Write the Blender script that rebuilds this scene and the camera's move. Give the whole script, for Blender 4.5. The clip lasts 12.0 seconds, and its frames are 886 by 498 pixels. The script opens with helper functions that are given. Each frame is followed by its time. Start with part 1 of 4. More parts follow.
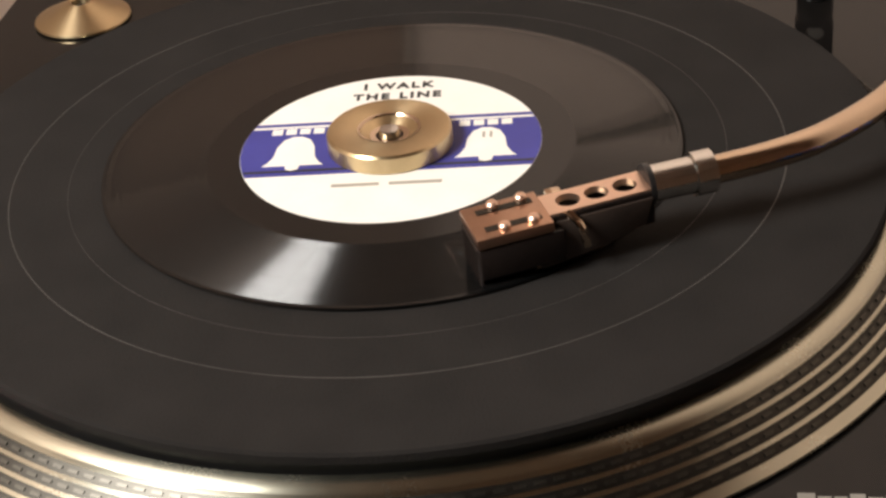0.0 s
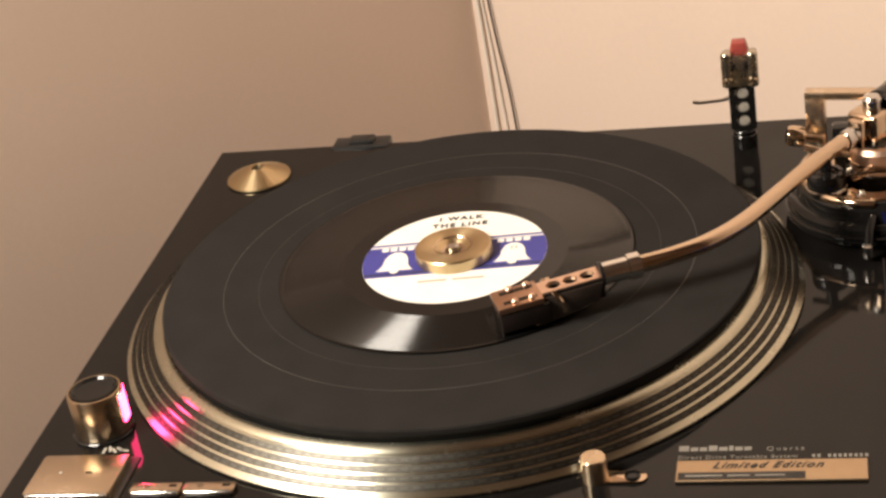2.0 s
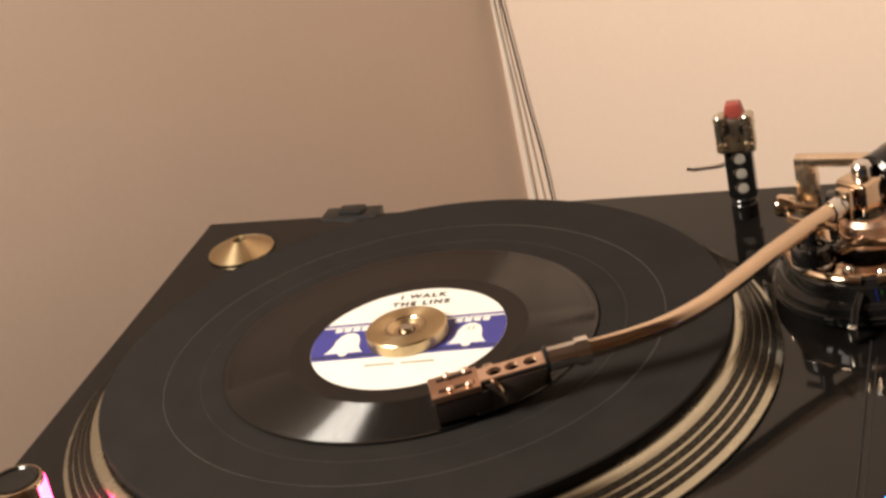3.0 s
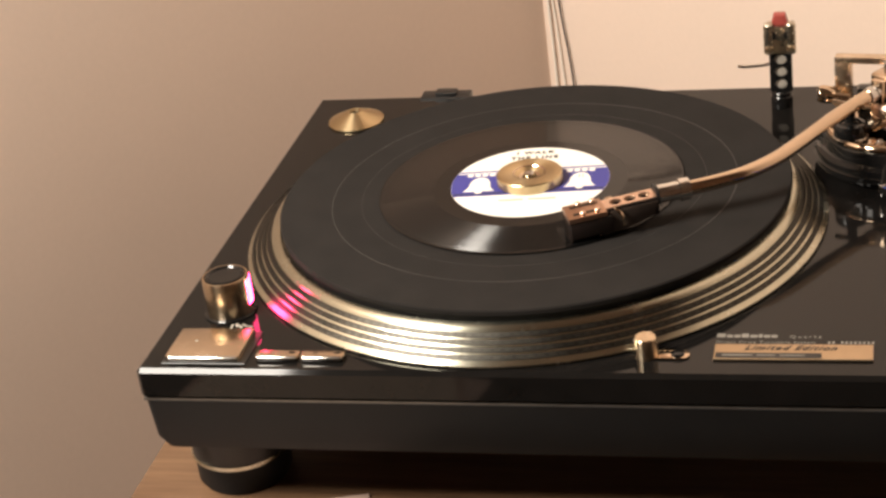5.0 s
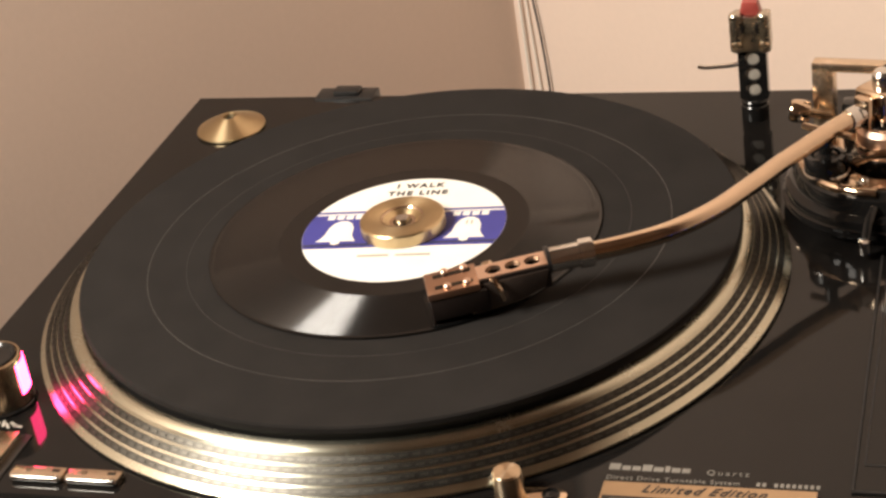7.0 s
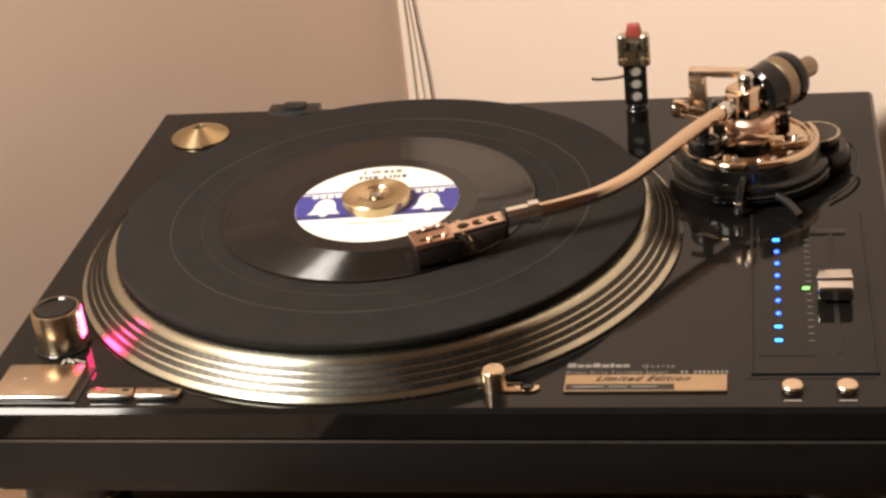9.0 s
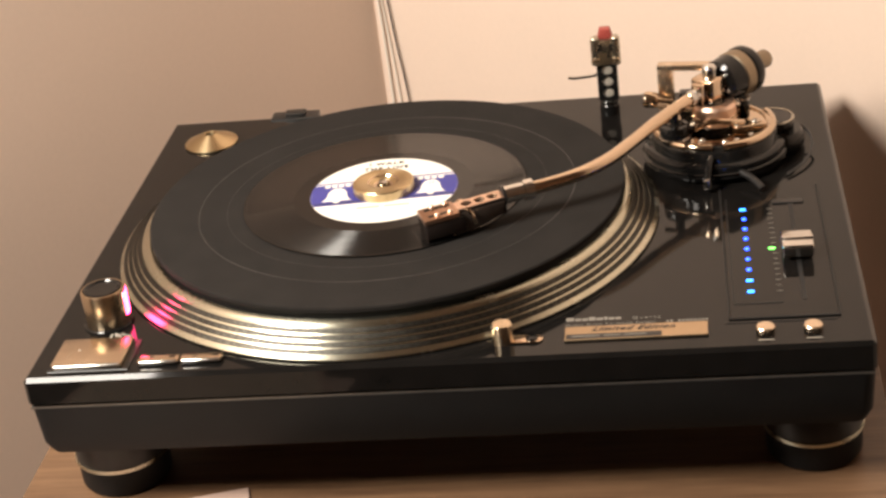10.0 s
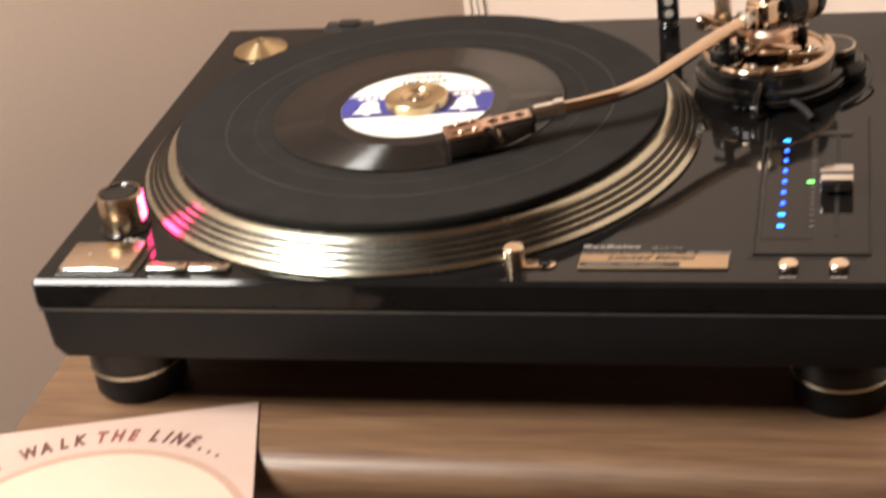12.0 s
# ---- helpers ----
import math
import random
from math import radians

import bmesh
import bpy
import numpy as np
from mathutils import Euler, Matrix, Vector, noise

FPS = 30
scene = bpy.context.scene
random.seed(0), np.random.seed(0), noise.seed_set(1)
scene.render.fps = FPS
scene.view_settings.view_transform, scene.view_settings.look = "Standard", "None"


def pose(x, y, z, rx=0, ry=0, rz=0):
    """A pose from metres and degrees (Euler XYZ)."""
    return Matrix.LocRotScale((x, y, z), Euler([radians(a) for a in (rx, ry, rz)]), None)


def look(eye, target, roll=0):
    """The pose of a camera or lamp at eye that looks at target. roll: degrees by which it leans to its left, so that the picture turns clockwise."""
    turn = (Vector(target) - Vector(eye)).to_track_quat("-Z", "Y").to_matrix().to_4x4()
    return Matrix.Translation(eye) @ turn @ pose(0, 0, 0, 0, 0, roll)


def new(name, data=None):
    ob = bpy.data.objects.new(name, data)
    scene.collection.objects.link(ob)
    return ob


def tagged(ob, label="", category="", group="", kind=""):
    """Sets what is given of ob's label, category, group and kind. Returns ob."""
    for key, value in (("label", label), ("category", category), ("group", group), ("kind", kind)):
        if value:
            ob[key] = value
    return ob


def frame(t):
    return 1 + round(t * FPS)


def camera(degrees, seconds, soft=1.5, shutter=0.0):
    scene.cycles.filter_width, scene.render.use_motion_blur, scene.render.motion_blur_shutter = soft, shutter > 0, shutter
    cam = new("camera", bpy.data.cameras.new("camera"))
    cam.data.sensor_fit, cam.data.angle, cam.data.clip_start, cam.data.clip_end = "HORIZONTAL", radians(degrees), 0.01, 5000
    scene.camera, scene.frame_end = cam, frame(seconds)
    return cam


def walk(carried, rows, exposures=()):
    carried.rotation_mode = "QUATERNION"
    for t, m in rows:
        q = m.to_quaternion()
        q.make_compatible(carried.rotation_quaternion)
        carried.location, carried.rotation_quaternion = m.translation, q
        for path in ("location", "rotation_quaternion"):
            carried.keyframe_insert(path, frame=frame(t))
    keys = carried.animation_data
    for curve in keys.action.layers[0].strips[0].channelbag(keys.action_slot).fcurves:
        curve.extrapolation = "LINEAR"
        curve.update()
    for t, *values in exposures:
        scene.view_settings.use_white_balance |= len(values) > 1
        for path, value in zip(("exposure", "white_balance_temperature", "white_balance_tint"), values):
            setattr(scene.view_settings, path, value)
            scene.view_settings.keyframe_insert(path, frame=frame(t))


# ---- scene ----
cam = camera(28.0, 12.0, soft=2.7, shutter=0.4)
ROWS = [
    (0, look((0.2770, -0.2974, 0.2793), (0.1285, 0.5395, -0.2475), -5.34)),
    (0.5, look((0.2867, -0.3081, 0.2838), (0.1207, 0.5320, -0.2327), -6.04)),
    (1, look((0.3309, -0.4374, 0.3476), (0.1400, 0.4078, -0.1516), -7.11)),
    (1.5, look((0.4206, -0.5906, 0.4500), (0.1682, 0.2576, -0.0158), -9.84)),
    (2, look((0.3739, -0.5760, 0.4332), (0.1466, 0.2790, -0.0329), -9.62)),
    (2.5, look((0.4185, -0.5354, 0.4180), (0.1598, 0.3111, -0.0472), -10.68)),
    (3, look((0.4552, -0.5011, 0.4011), (0.1400, 0.3483, -0.0223), -12.25)),
    (3.5, look((0.3994, -0.5777, 0.4477), (0.0873, 0.2762, 0.0313), -10.97)),
    (3.7, look((0.3852, -0.6328, 0.4557), (0.1054, 0.2223, 0.0192), -9.13)),
    (5.3, look((0.3802, -0.7383, 0.4582), (0.1502, 0.1214, 0.0021), -7.42)),
    (5.5, look((0.3765, -0.7377, 0.4613), (0.1586, 0.1230, 0.0011), -7.33)),
    (6, look((0.4026, -0.6501, 0.4650), (0.1740, 0.2048, -0.0006), -8.43)),
    (6.5, look((0.4331, -0.5153, 0.4117), (0.1546, 0.3311, -0.0422), -8.95)),
    (7, look((0.4361, -0.4766, 0.3956), (0.1332, 0.3430, -0.0907), -9.41)),
    (7.5, look((0.4313, -0.5003, 0.4041), (0.1423, 0.3218, -0.0865), -8.09)),
    (7.7, look((0.4260, -0.5151, 0.4034), (0.1524, 0.3116, -0.0882), -7.41)),
    (9.3, look((0.3909, -0.7252, 0.4655), (0.2219, 0.1474, 0.0073), -6.68)),
    (9.5, look((0.3937, -0.7429, 0.4668), (0.2281, 0.1330, 0.0137), -6.77)),
    (10, look((0.3727, -0.8128, 0.4756), (0.2290, 0.0707, 0.0297), -7.26)),
    (10.5, look((0.3777, -0.8546, 0.4862), (0.2554, 0.0395, 0.0553), -6.91)),
    (11, look((0.4129, -0.8197, 0.4806), (0.2613, 0.0695, 0.0488), -6.88)),
    (11.5, look((0.4547, -0.7774, 0.4673), (0.2413, 0.0961, 0.0298), -8.26)),
    (12, look((0.4397, -0.7729, 0.4484), (0.2101, 0.0775, -0.0250), -7.27)),
]
walk(cam, ROWS, [(0.0, -0.40, 5900, 9), (0.5, -0.38, 5900, 9), (1.0, -0.28, 6200, 10), (1.5, -0.15, 6450, 10), (2.0, -0.14, 6550, 10), (3.0, -0.24, 6600, 10),
                 (3.5, -0.36, 6690, 10), (3.7, -0.33, 6660, 10), (5.3, 0.03, 6400, 10), (5.5, 0.04, 6400, 10), (6.0, -0.03, 6430, 10), (6.5, -0.20, 6520, 10),
                 (7.0, -0.12, 6370, 10), (7.7, -0.07, 6350, 10), (9.3, 0.03, 6360, 10), (10.0, 0.09, 6400, 10), (11.3, 0.09, 6370, 10), (12.0, 0.16, 6020, 9)])

# ---------------------------------------------------------------- light
world = bpy.data.worlds.new("room_air")
scene.world = world
world.use_nodes = True
world.node_tree.nodes["Background"].inputs[0].default_value = (1.0, 0.78, 0.55, 1)
world.node_tree.nodes["Background"].inputs[1].default_value = 0.02

CX, CY = 0.1815, 0.1674          # spindle
TABLE_Z = -0.097


def add_lamp():
    # a shaded lamp beside the left wall, turned down towards the corner
    d = bpy.data.lights.new("shaded_lamp", "SPOT")
    d.shadow_soft_size, d.spot_size, d.spot_blend = 0.215, radians(140), 0.8
    d.energy, d.color = 114.0, (1.0, 0.905, 0.785)
    ob = new("shaded_lamp", d)
    ob.matrix_world = look((-0.411, -0.376, 0.84), (0.05, 0.25, 0.0))
    return ob


add_lamp()

# ---------------------------------------------------------------- materials


def nodes_of(name):
    m = bpy.data.materials.new(name)
    m.use_nodes = True
    return m, m.node_tree.nodes, m.node_tree.links


def paint(name, a, b, rough=0.5, metal=0.0, scale=40.0, bump=0.0, fine=400.0, rough_var=0.08, coat=0.0, spec=0.5, aniso=0.0):
    """A surface that varies between two colours at two scales, with fine relief."""
    m, n, l = nodes_of(name)
    s = n["Principled BSDF"]
    co = n.new("ShaderNodeTexCoord")
    big = n.new("ShaderNodeTexNoise")
    big.inputs["Scale"].default_value, big.inputs["Detail"].default_value = scale, 5
    small = n.new("ShaderNodeTexNoise")
    small.inputs["Scale"].default_value, small.inputs["Detail"].default_value = fine, 3
    for t in (big, small):
        l.new(co.outputs["Object"], t.inputs["Vector"])
    both = n.new("ShaderNodeMath")
    both.operation = "MULTIPLY_ADD"
    l.new(small.outputs["Fac"], both.inputs[0])
    both.inputs[1].default_value = 0.4
    l.new(big.outputs["Fac"], both.inputs[2])
    ramp = n.new("ShaderNodeMapRange")
    ramp.inputs["From Min"].default_value, ramp.inputs["From Max"].default_value = 0.45, 0.95
    l.new(both.outputs[0], ramp.inputs["Value"])
    mix = n.new("ShaderNodeMix")
    mix.data_type = "RGBA"
    mix.inputs[6].default_value, mix.inputs[7].default_value = (*a, 1), (*b, 1)
    l.new(ramp.outputs[0], mix.inputs[0])
    l.new(mix.outputs[2], s.inputs["Base Color"])
    rr = n.new("ShaderNodeMapRange")
    rr.inputs["To Min"].default_value, rr.inputs["To Max"].default_value = max(0.02, rough - rough_var), rough + rough_var
    l.new(both.outputs[0], rr.inputs["Value"])
    l.new(rr.outputs[0], s.inputs["Roughness"])
    s.inputs["Metallic"].default_value = metal
    s.inputs["Coat Weight"].default_value = coat
    s.inputs["Coat Roughness"].default_value = 0.06
    s.inputs["Specular IOR Level"].default_value = spec
    if aniso:
        tan = n.new("ShaderNodeTangent")
        tan.direction_type, tan.axis = "RADIAL", "Z"
        l.new(tan.outputs[0], s.inputs["Tangent"])
        s.inputs["Anisotropic"].default_value = aniso
        s.inputs["Anisotropic Rotation"].default_value = 0.25
    if bump:
        bp = n.new("ShaderNodeBump")
        bp.inputs["Strength"].default_value, bp.inputs["Distance"].default_value = 1.0, bump
        l.new(small.outputs["Fac"], bp.inputs["Height"])
        l.new(bp.outputs[0], s.inputs["Normal"])
    return m


def glow(name, colour, power):
    m, n, l = nodes_of(name)
    s = n["Principled BSDF"]
    s.inputs["Base Color"].default_value = (*[c * 0.5 for c in colour], 1)
    s.inputs["Emission Color"].default_value = (*colour, 1)
    s.inputs["Emission Strength"].default_value = power
    s.inputs["Roughness"].default_value = 0.3
    return m


def wood(name, dark, light):
    m, n, l = nodes_of(name)
    s = n["Principled BSDF"]
    co = n.new("ShaderNodeTexCoord")
    mp = n.new("ShaderNodeMapping")
    mp.inputs["Scale"].default_value = (2.2, 40.0, 40.0)
    l.new(co.outputs["Object"], mp.inputs["Vector"])
    g = n.new("ShaderNodeTexNoise")
    g.inputs["Scale"].default_value, g.inputs["Detail"].default_value, g.inputs["Distortion"].default_value = 3.0, 8, 0.7
    l.new(mp.outputs[0], g.inputs["Vector"])
    f = n.new("ShaderNodeTexNoise")
    f.inputs["Scale"].default_value, f.inputs["Detail"].default_value = 14.0, 4
    l.new(mp.outputs[0], f.inputs["Vector"])
    ad = n.new("ShaderNodeMath")
    ad.operation = "MULTIPLY_ADD"
    l.new(f.outputs["Fac"], ad.inputs[0])
    ad.inputs[1].default_value = 0.5
    l.new(g.outputs["Fac"], ad.inputs[2])
    rp = n.new("ShaderNodeMapRange")
    rp.inputs["From Min"].default_value, rp.inputs["From Max"].default_value = 0.55, 0.95
    l.new(ad.outputs[0], rp.inputs["Value"])
    mix = n.new("ShaderNodeMix")
    mix.data_type = "RGBA"
    mix.inputs[6].default_value, mix.inputs[7].default_value = (*dark, 1), (*light, 1)
    l.new(rp.outputs[0], mix.inputs[0])
    l.new(mix.outputs[2], s.inputs["Base Color"])
    s.inputs["Roughness"].default_value = 0.42
    bp = n.new("ShaderNodeBump")
    bp.inputs["Distance"].default_value = 0.0003
    l.new(ad.outputs[0], bp.inputs["Height"])
    l.new(bp.outputs[0], s.inputs["Normal"])
    return m


def grooves(name, base, inner, outer, slope, rough):
    """Pressed vinyl: V-shaped concentric grooves between two radii, whose walls lean in and out, with plain lands elsewhere."""
    m, n, l = nodes_of(name)
    s = n["Principled BSDF"]
    co = n.new("ShaderNodeTexCoord")
    flat = n.new("ShaderNodeVectorMath")
    flat.operation = "MULTIPLY"
    flat.inputs[1].default_value = (1, 1, 0)
    l.new(co.outputs["Object"], flat.inputs[0])
    ln = n.new("ShaderNodeVectorMath")
    ln.operation = "LENGTH"
    l.new(flat.outputs[0], ln.inputs[0])
    rad = n.new("ShaderNodeVectorMath")
    rad.operation = "NORMALIZE"
    l.new(flat.outputs[0], rad.inputs[0])
    band = n.new("ShaderNodeTexNoise")
    band.noise_dimensions = "1D"
    band.inputs["Scale"].default_value, band.inputs["Detail"].default_value = 1200.0, 4
    l.new(ln.outputs["Value"], band.inputs["W"])

    def op(kind, a, b):
        x = n.new("ShaderNodeMath")
        x.operation = kind
        for k, v in enumerate((a, b)):
            if v is None:
                continue
            if isinstance(v, (int, float)):
                x.inputs[k].default_value = v
            else:
                l.new(v, x.inputs[k])
        return x.outputs[0]

    r = ln.outputs["Value"]
    wave = op("SINE", op("MULTIPLY", r, 2 * math.pi / 0.00012), None)
    wave = op("GREATER_THAN", wave, -0.35)
    inside = op("MULTIPLY", op("GREATER_THAN", r, inner), op("LESS_THAN", r, outer))
    lean = op("MULTIPLY", op("MULTIPLY", wave, inside), op("ADD", op("MULTIPLY", band.outputs["Fac"], 0.38), slope - 0.19))
    tilt = n.new("ShaderNodeVectorMath")
    tilt.operation = "SCALE"
    l.new(rad.outputs[0], tilt.inputs[0])
    l.new(lean, tilt.inputs["Scale"])
    up = n.new("ShaderNodeVectorMath")
    up.operation = "ADD"
    up.inputs[1].default_value = (0, 0, 1)
    l.new(tilt.outputs[0], up.inputs[0])
    wn = n.new("ShaderNodeVectorTransform")
    wn.vector_type, wn.convert_from, wn.convert_to = "NORMAL", "OBJECT", "WORLD"
    l.new(up.outputs[0], wn.inputs[0])
    nz = n.new("ShaderNodeVectorMath")
    nz.operation = "NORMALIZE"
    l.new(wn.outputs[0], nz.inputs[0])
    l.new(nz.outputs[0], s.inputs["Normal"])
    s.inputs["Base Color"].default_value = (*base, 1)
    s.inputs["Roughness"].default_value = rough
    s.inputs["Specular IOR Level"].default_value = 0.31
    s.inputs["Coat Weight"].default_value = 0.0
    s.inputs["Coat Roughness"].default_value = 0.12
    return m


WALL = paint("wall_paint", (0.655, 0.522, 0.430), (0.705, 0.563, 0.465), 0.75, 0, 3.0, 0.00012, 220, 0.05)
FLOORM = paint("carpet", (0.27, 0.22, 0.185), (0.34, 0.28, 0.235), 0.95, 0, 20, 0.002, 300)
CEIL = paint("ceiling_paint", (0.66, 0.57, 0.49), (0.72, 0.63, 0.55), 0.9, 0, 3)
LACQ = paint("black_lacquer", (0.006, 0.0055, 0.005), (0.009, 0.008, 0.0075), 0.05, 0, 60, 0, 900, 0.02, 0.0, 0.20)
RUBBER = paint("black_rubber", (0.0085, 0.0083, 0.0085), (0.0125, 0.0122, 0.0122), 0.5, 0, 30, 0.00006, 1500, 0.06, 0, 0.16)
FELT = paint("black_felt", (0.0120, 0.0105, 0.0094), (0.0185, 0.0162, 0.0146), 0.95, 0, 50, 0.0003, 1800, 0.03, 0, 0.2)
SEAM = paint("dark_seam", (0.006, 0.006, 0.006), (0.012, 0.011, 0.011), 0.6)
GOLD = paint("gold_plate", (0.58, 0.45, 0.325), (0.66, 0.515, 0.375), 0.09, 1.0, 60, 0, 900, 0.05)
COPPER = paint("copper_gold_plate", (0.78, 0.55, 0.42), (0.84, 0.61, 0.47), 0.38, 1.0, 60, 0, 900, 0.05)
BRASS = paint("turned_brass", (0.55, 0.43, 0.25), (0.64, 0.51, 0.31), 0.32, 1.0, 60, 0, 1500, 0.05, aniso=0.75)
TURNED = paint("turned_gold", (0.66, 0.53, 0.37), (0.75, 0.61, 0.44), 0.24, 1.0, 60, 0, 1500, 0.04, aniso=0.92)
KNOBM = paint("polished_knob_gold", (0.60, 0.47, 0.32), (0.68, 0.54, 0.38), 0.20, 1.0, 60, 0, 1500, 0.03, aniso=0.85)
SATIN = paint("satin_gold", (0.66, 0.53, 0.39), (0.75, 0.61, 0.46), 0.24, 1.0, 50, 0.00002, 2200, 0.05)
CHAMP = paint("champagne_aluminium", (0.50, 0.485, 0.385), (0.58, 0.56, 0.45), 0.25, 1.0, 50, 0, 1500, 0.04, aniso=0.80)
DOTM = paint("dull_dot_metal", (0.058, 0.055, 0.047), (0.085, 0.080, 0.069), 0.32, 1.0, 60)
STEEL = paint("polished_steel", (0.58, 0.56, 0.53), (0.66, 0.64, 0.60), 0.16, 1.0, 60, 0, 900, 0.05)
CHROME = paint("brushed_chrome", (0.66, 0.64, 0.60), (0.75, 0.73, 0.69), 0.14, 1.0, 60, 0, 1500, 0.06)
GREYM = paint("dark_dull_metal", (0.038, 0.036, 0.031), (0.058, 0.055, 0.048), 0.32, 1.0, 60)
BLACKG = paint("black_chrome", (0.006, 0.0057, 0.0055), (0.010, 0.0095, 0.009), 0.05, 0.0, 60, 0, 900, 0.02, 0.0, 0.33)
PLAST = paint("black_plastic", (0.008, 0.008, 0.008), (0.013, 0.012, 0.012), 0.35, 0, 60)
SMOKE = paint("smoked_plastic", (0.010, 0.0075, 0.0065), (0.020, 0.014, 0.012), 0.14, 0, 60, 0, 900, 0.04, 0.0, 0.25)
SMOKESIDE = paint("smoked_side_panel", (0.030, 0.022, 0.018), (0.048, 0.035, 0.028), 0.12, 0, 70, 0, 900, 0.04, 0.0, 0.5)
VINYL = grooves("pressed_vinyl", (0.004, 0.004, 0.004), 0.0560, 0.0866, 0.93, 0.15)
PAPER = paint("white_label_paper", (0.80, 0.77, 0.70), (0.86, 0.83, 0.77), 0.55, 0, 60, 0, 900)
BLUE = paint("blue_print", (0.035, 0.035, 0.21), (0.05, 0.05, 0.27), 0.5, 0, 60)
INK = paint("black_ink", (0.02, 0.02, 0.022), (0.03, 0.03, 0.03), 0.5)
GREYINK = paint("pale_print", (0.32, 0.29, 0.245), (0.40, 0.365, 0.31), 0.5)
DIMINK = paint("faint_print", (0.16, 0.148, 0.126), (0.22, 0.203, 0.175), 0.5)
AMBER = paint("amber_brown_plate", (0.42, 0.255, 0.175), (0.52, 0.33, 0.23), 0.32, 1.0, 90, 0, 1200, 0.06)
DULLGOLD = paint("dull_gold_band", (0.27, 0.215, 0.15), (0.34, 0.27, 0.19), 0.4, 1.0, 80, 0, 1500, 0.05)
JOINT = paint("pale_joint_line", (0.13, 0.125, 0.115), (0.20, 0.19, 0.175), 0.4, 0.6, 60)
PLATEM = paint("etched_gold_plate", (0.46, 0.34, 0.22), (0.54, 0.41, 0.27), 0.33, 1.0, 80, 0.00001, 1800, 0.05)
DCHROME = paint("dark_polished_metal", (0.46, 0.42, 0.34), (0.56, 0.51, 0.42), 0.24, 1.0, 60)
# light caught along the ridges of the felt, put into the colour
RINGM = paint("felt_ring_glint", (0.016, 0.015, 0.014), (0.10, 0.094, 0.084), 0.5, 0, 9)
RED = paint("red_stylus_plastic", (0.30, 0.05, 0.04), (0.36, 0.07, 0.055), 0.35, 0, 60)
CREAM = paint("cream_card", (0.43, 0.30, 0.245), (0.47, 0.34, 0.28), 0.6, 0, 25, 0.00005, 900)
CREAM2 = paint("pale_card_print", (0.49, 0.375, 0.285), (0.53, 0.41, 0.32), 0.6, 0, 25)
TANP = paint("tan_card_print", (0.36, 0.225, 0.165), (0.41, 0.265, 0.20), 0.6, 0, 25)
SLEEVEINK = paint("brown_black_ink", (0.07, 0.026, 0.02), (0.12, 0.04, 0.03), 0.6)
REDINK = paint("rust_ink", (0.17, 0.045, 0.03), (0.24, 0.065, 0.045), 0.6)
OAK = wood("oiled_oak", (0.105, 0.056, 0.030), (0.185, 0.105, 0.056))
WHITEC = paint("white_cable", (0.68, 0.62, 0.54), (0.75, 0.69, 0.6), 0.5)
BLACKC = paint("black_cable", (0.02, 0.02, 0.02), (0.03, 0.03, 0.03), 0.5)
REDGLOW = glow("red_strobe_light", (1.0, 0.04, 0.16), 22.0)
BLUEGLOW = glow("blue_led", (0.02, 0.08, 1.0), 9.0)
CYANGLOW = glow("cyan_led", (0.03, 0.22, 1.0), 9.0)
GREENGLOW = glow("green_led", (0.20, 1.0, 0.12), 5.0)

# ---------------------------------------------------------------- mesh helpers


def part(name, bm, material, parent=None, label="", at=(0, 0, 0), smooth=True, rot=None):
    bmesh.ops.recalc_face_normals(bm, faces=bm.faces[:])
    me = bpy.data.meshes.new(name)
    bm.to_mesh(me)
    bm.free()
    me.materials.append(material)
    if smooth:
        me.shade_smooth()
        me.set_sharp_from_angle(angle=radians(35))
    ob = new(name, me)
    ob.matrix_basis = Matrix.Translation(at) @ (rot or Matrix())
    if parent:
        ob.parent = parent
    if label:
        ob["label"] = label
    return ob


def thing(name, at, label, category, group="", kind=""):
    ob = new(name)
    ob.empty_display_size = 0.01
    ob.location = at
    return tagged(ob, label, category, group, kind)


def box(x0, x1, y0, y1, z0, z1, bevel=0.0, seg=2, bm=None):
    own = bmesh.new()
    r = bmesh.ops.create_cube(own, size=1)
    bmesh.ops.scale(own, vec=(x1 - x0, y1 - y0, z1 - z0), verts=r["verts"])
    bmesh.ops.translate(own, vec=((x0 + x1) / 2, (y0 + y1) / 2, (z0 + z1) / 2), verts=r["verts"])
    if bevel:
        bmesh.ops.bevel(own, geom=own.edges[:], offset=bevel, segments=seg, profile=0.5, affect="EDGES")
    return join(bm, own)


def join(bm, own):
    if bm is None:
        return own
    me = bpy.data.meshes.new("tmp")
    own.to_mesh(me)
    own.free()
    bm.from_mesh(me)
    bpy.data.meshes.remove(me)
    return bm


def lathe(profile, seg=64, bm=None, at=(0, 0, 0), m=None):
    """Spins a profile of (radius, height) round z."""
    own = bmesh.new()
    rings = []
    for r, z in profile:
        if r < 1e-6:
            rings.append([own.verts.new((0, 0, z))])
        else:
            rings.append([own.verts.new((r * math.cos(2 * math.pi * k / seg), r * math.sin(2 * math.pi * k / seg), z)) for k in range(seg)])
    for a, b in zip(rings, rings[1:]):
        for k in range(seg):
            q = (k + 1) % seg
            vs = [a[k % len(a)], a[q % len(a)], b[q % len(b)], b[k % len(b)]]
            u = []
            for v in vs:
                if v not in u:
                    u.append(v)
            if len(u) > 2:
                own.faces.new(u)
    if m is not None:
        own.transform(m)
    own.transform(Matrix.Translation(at))
    return join(bm, own)


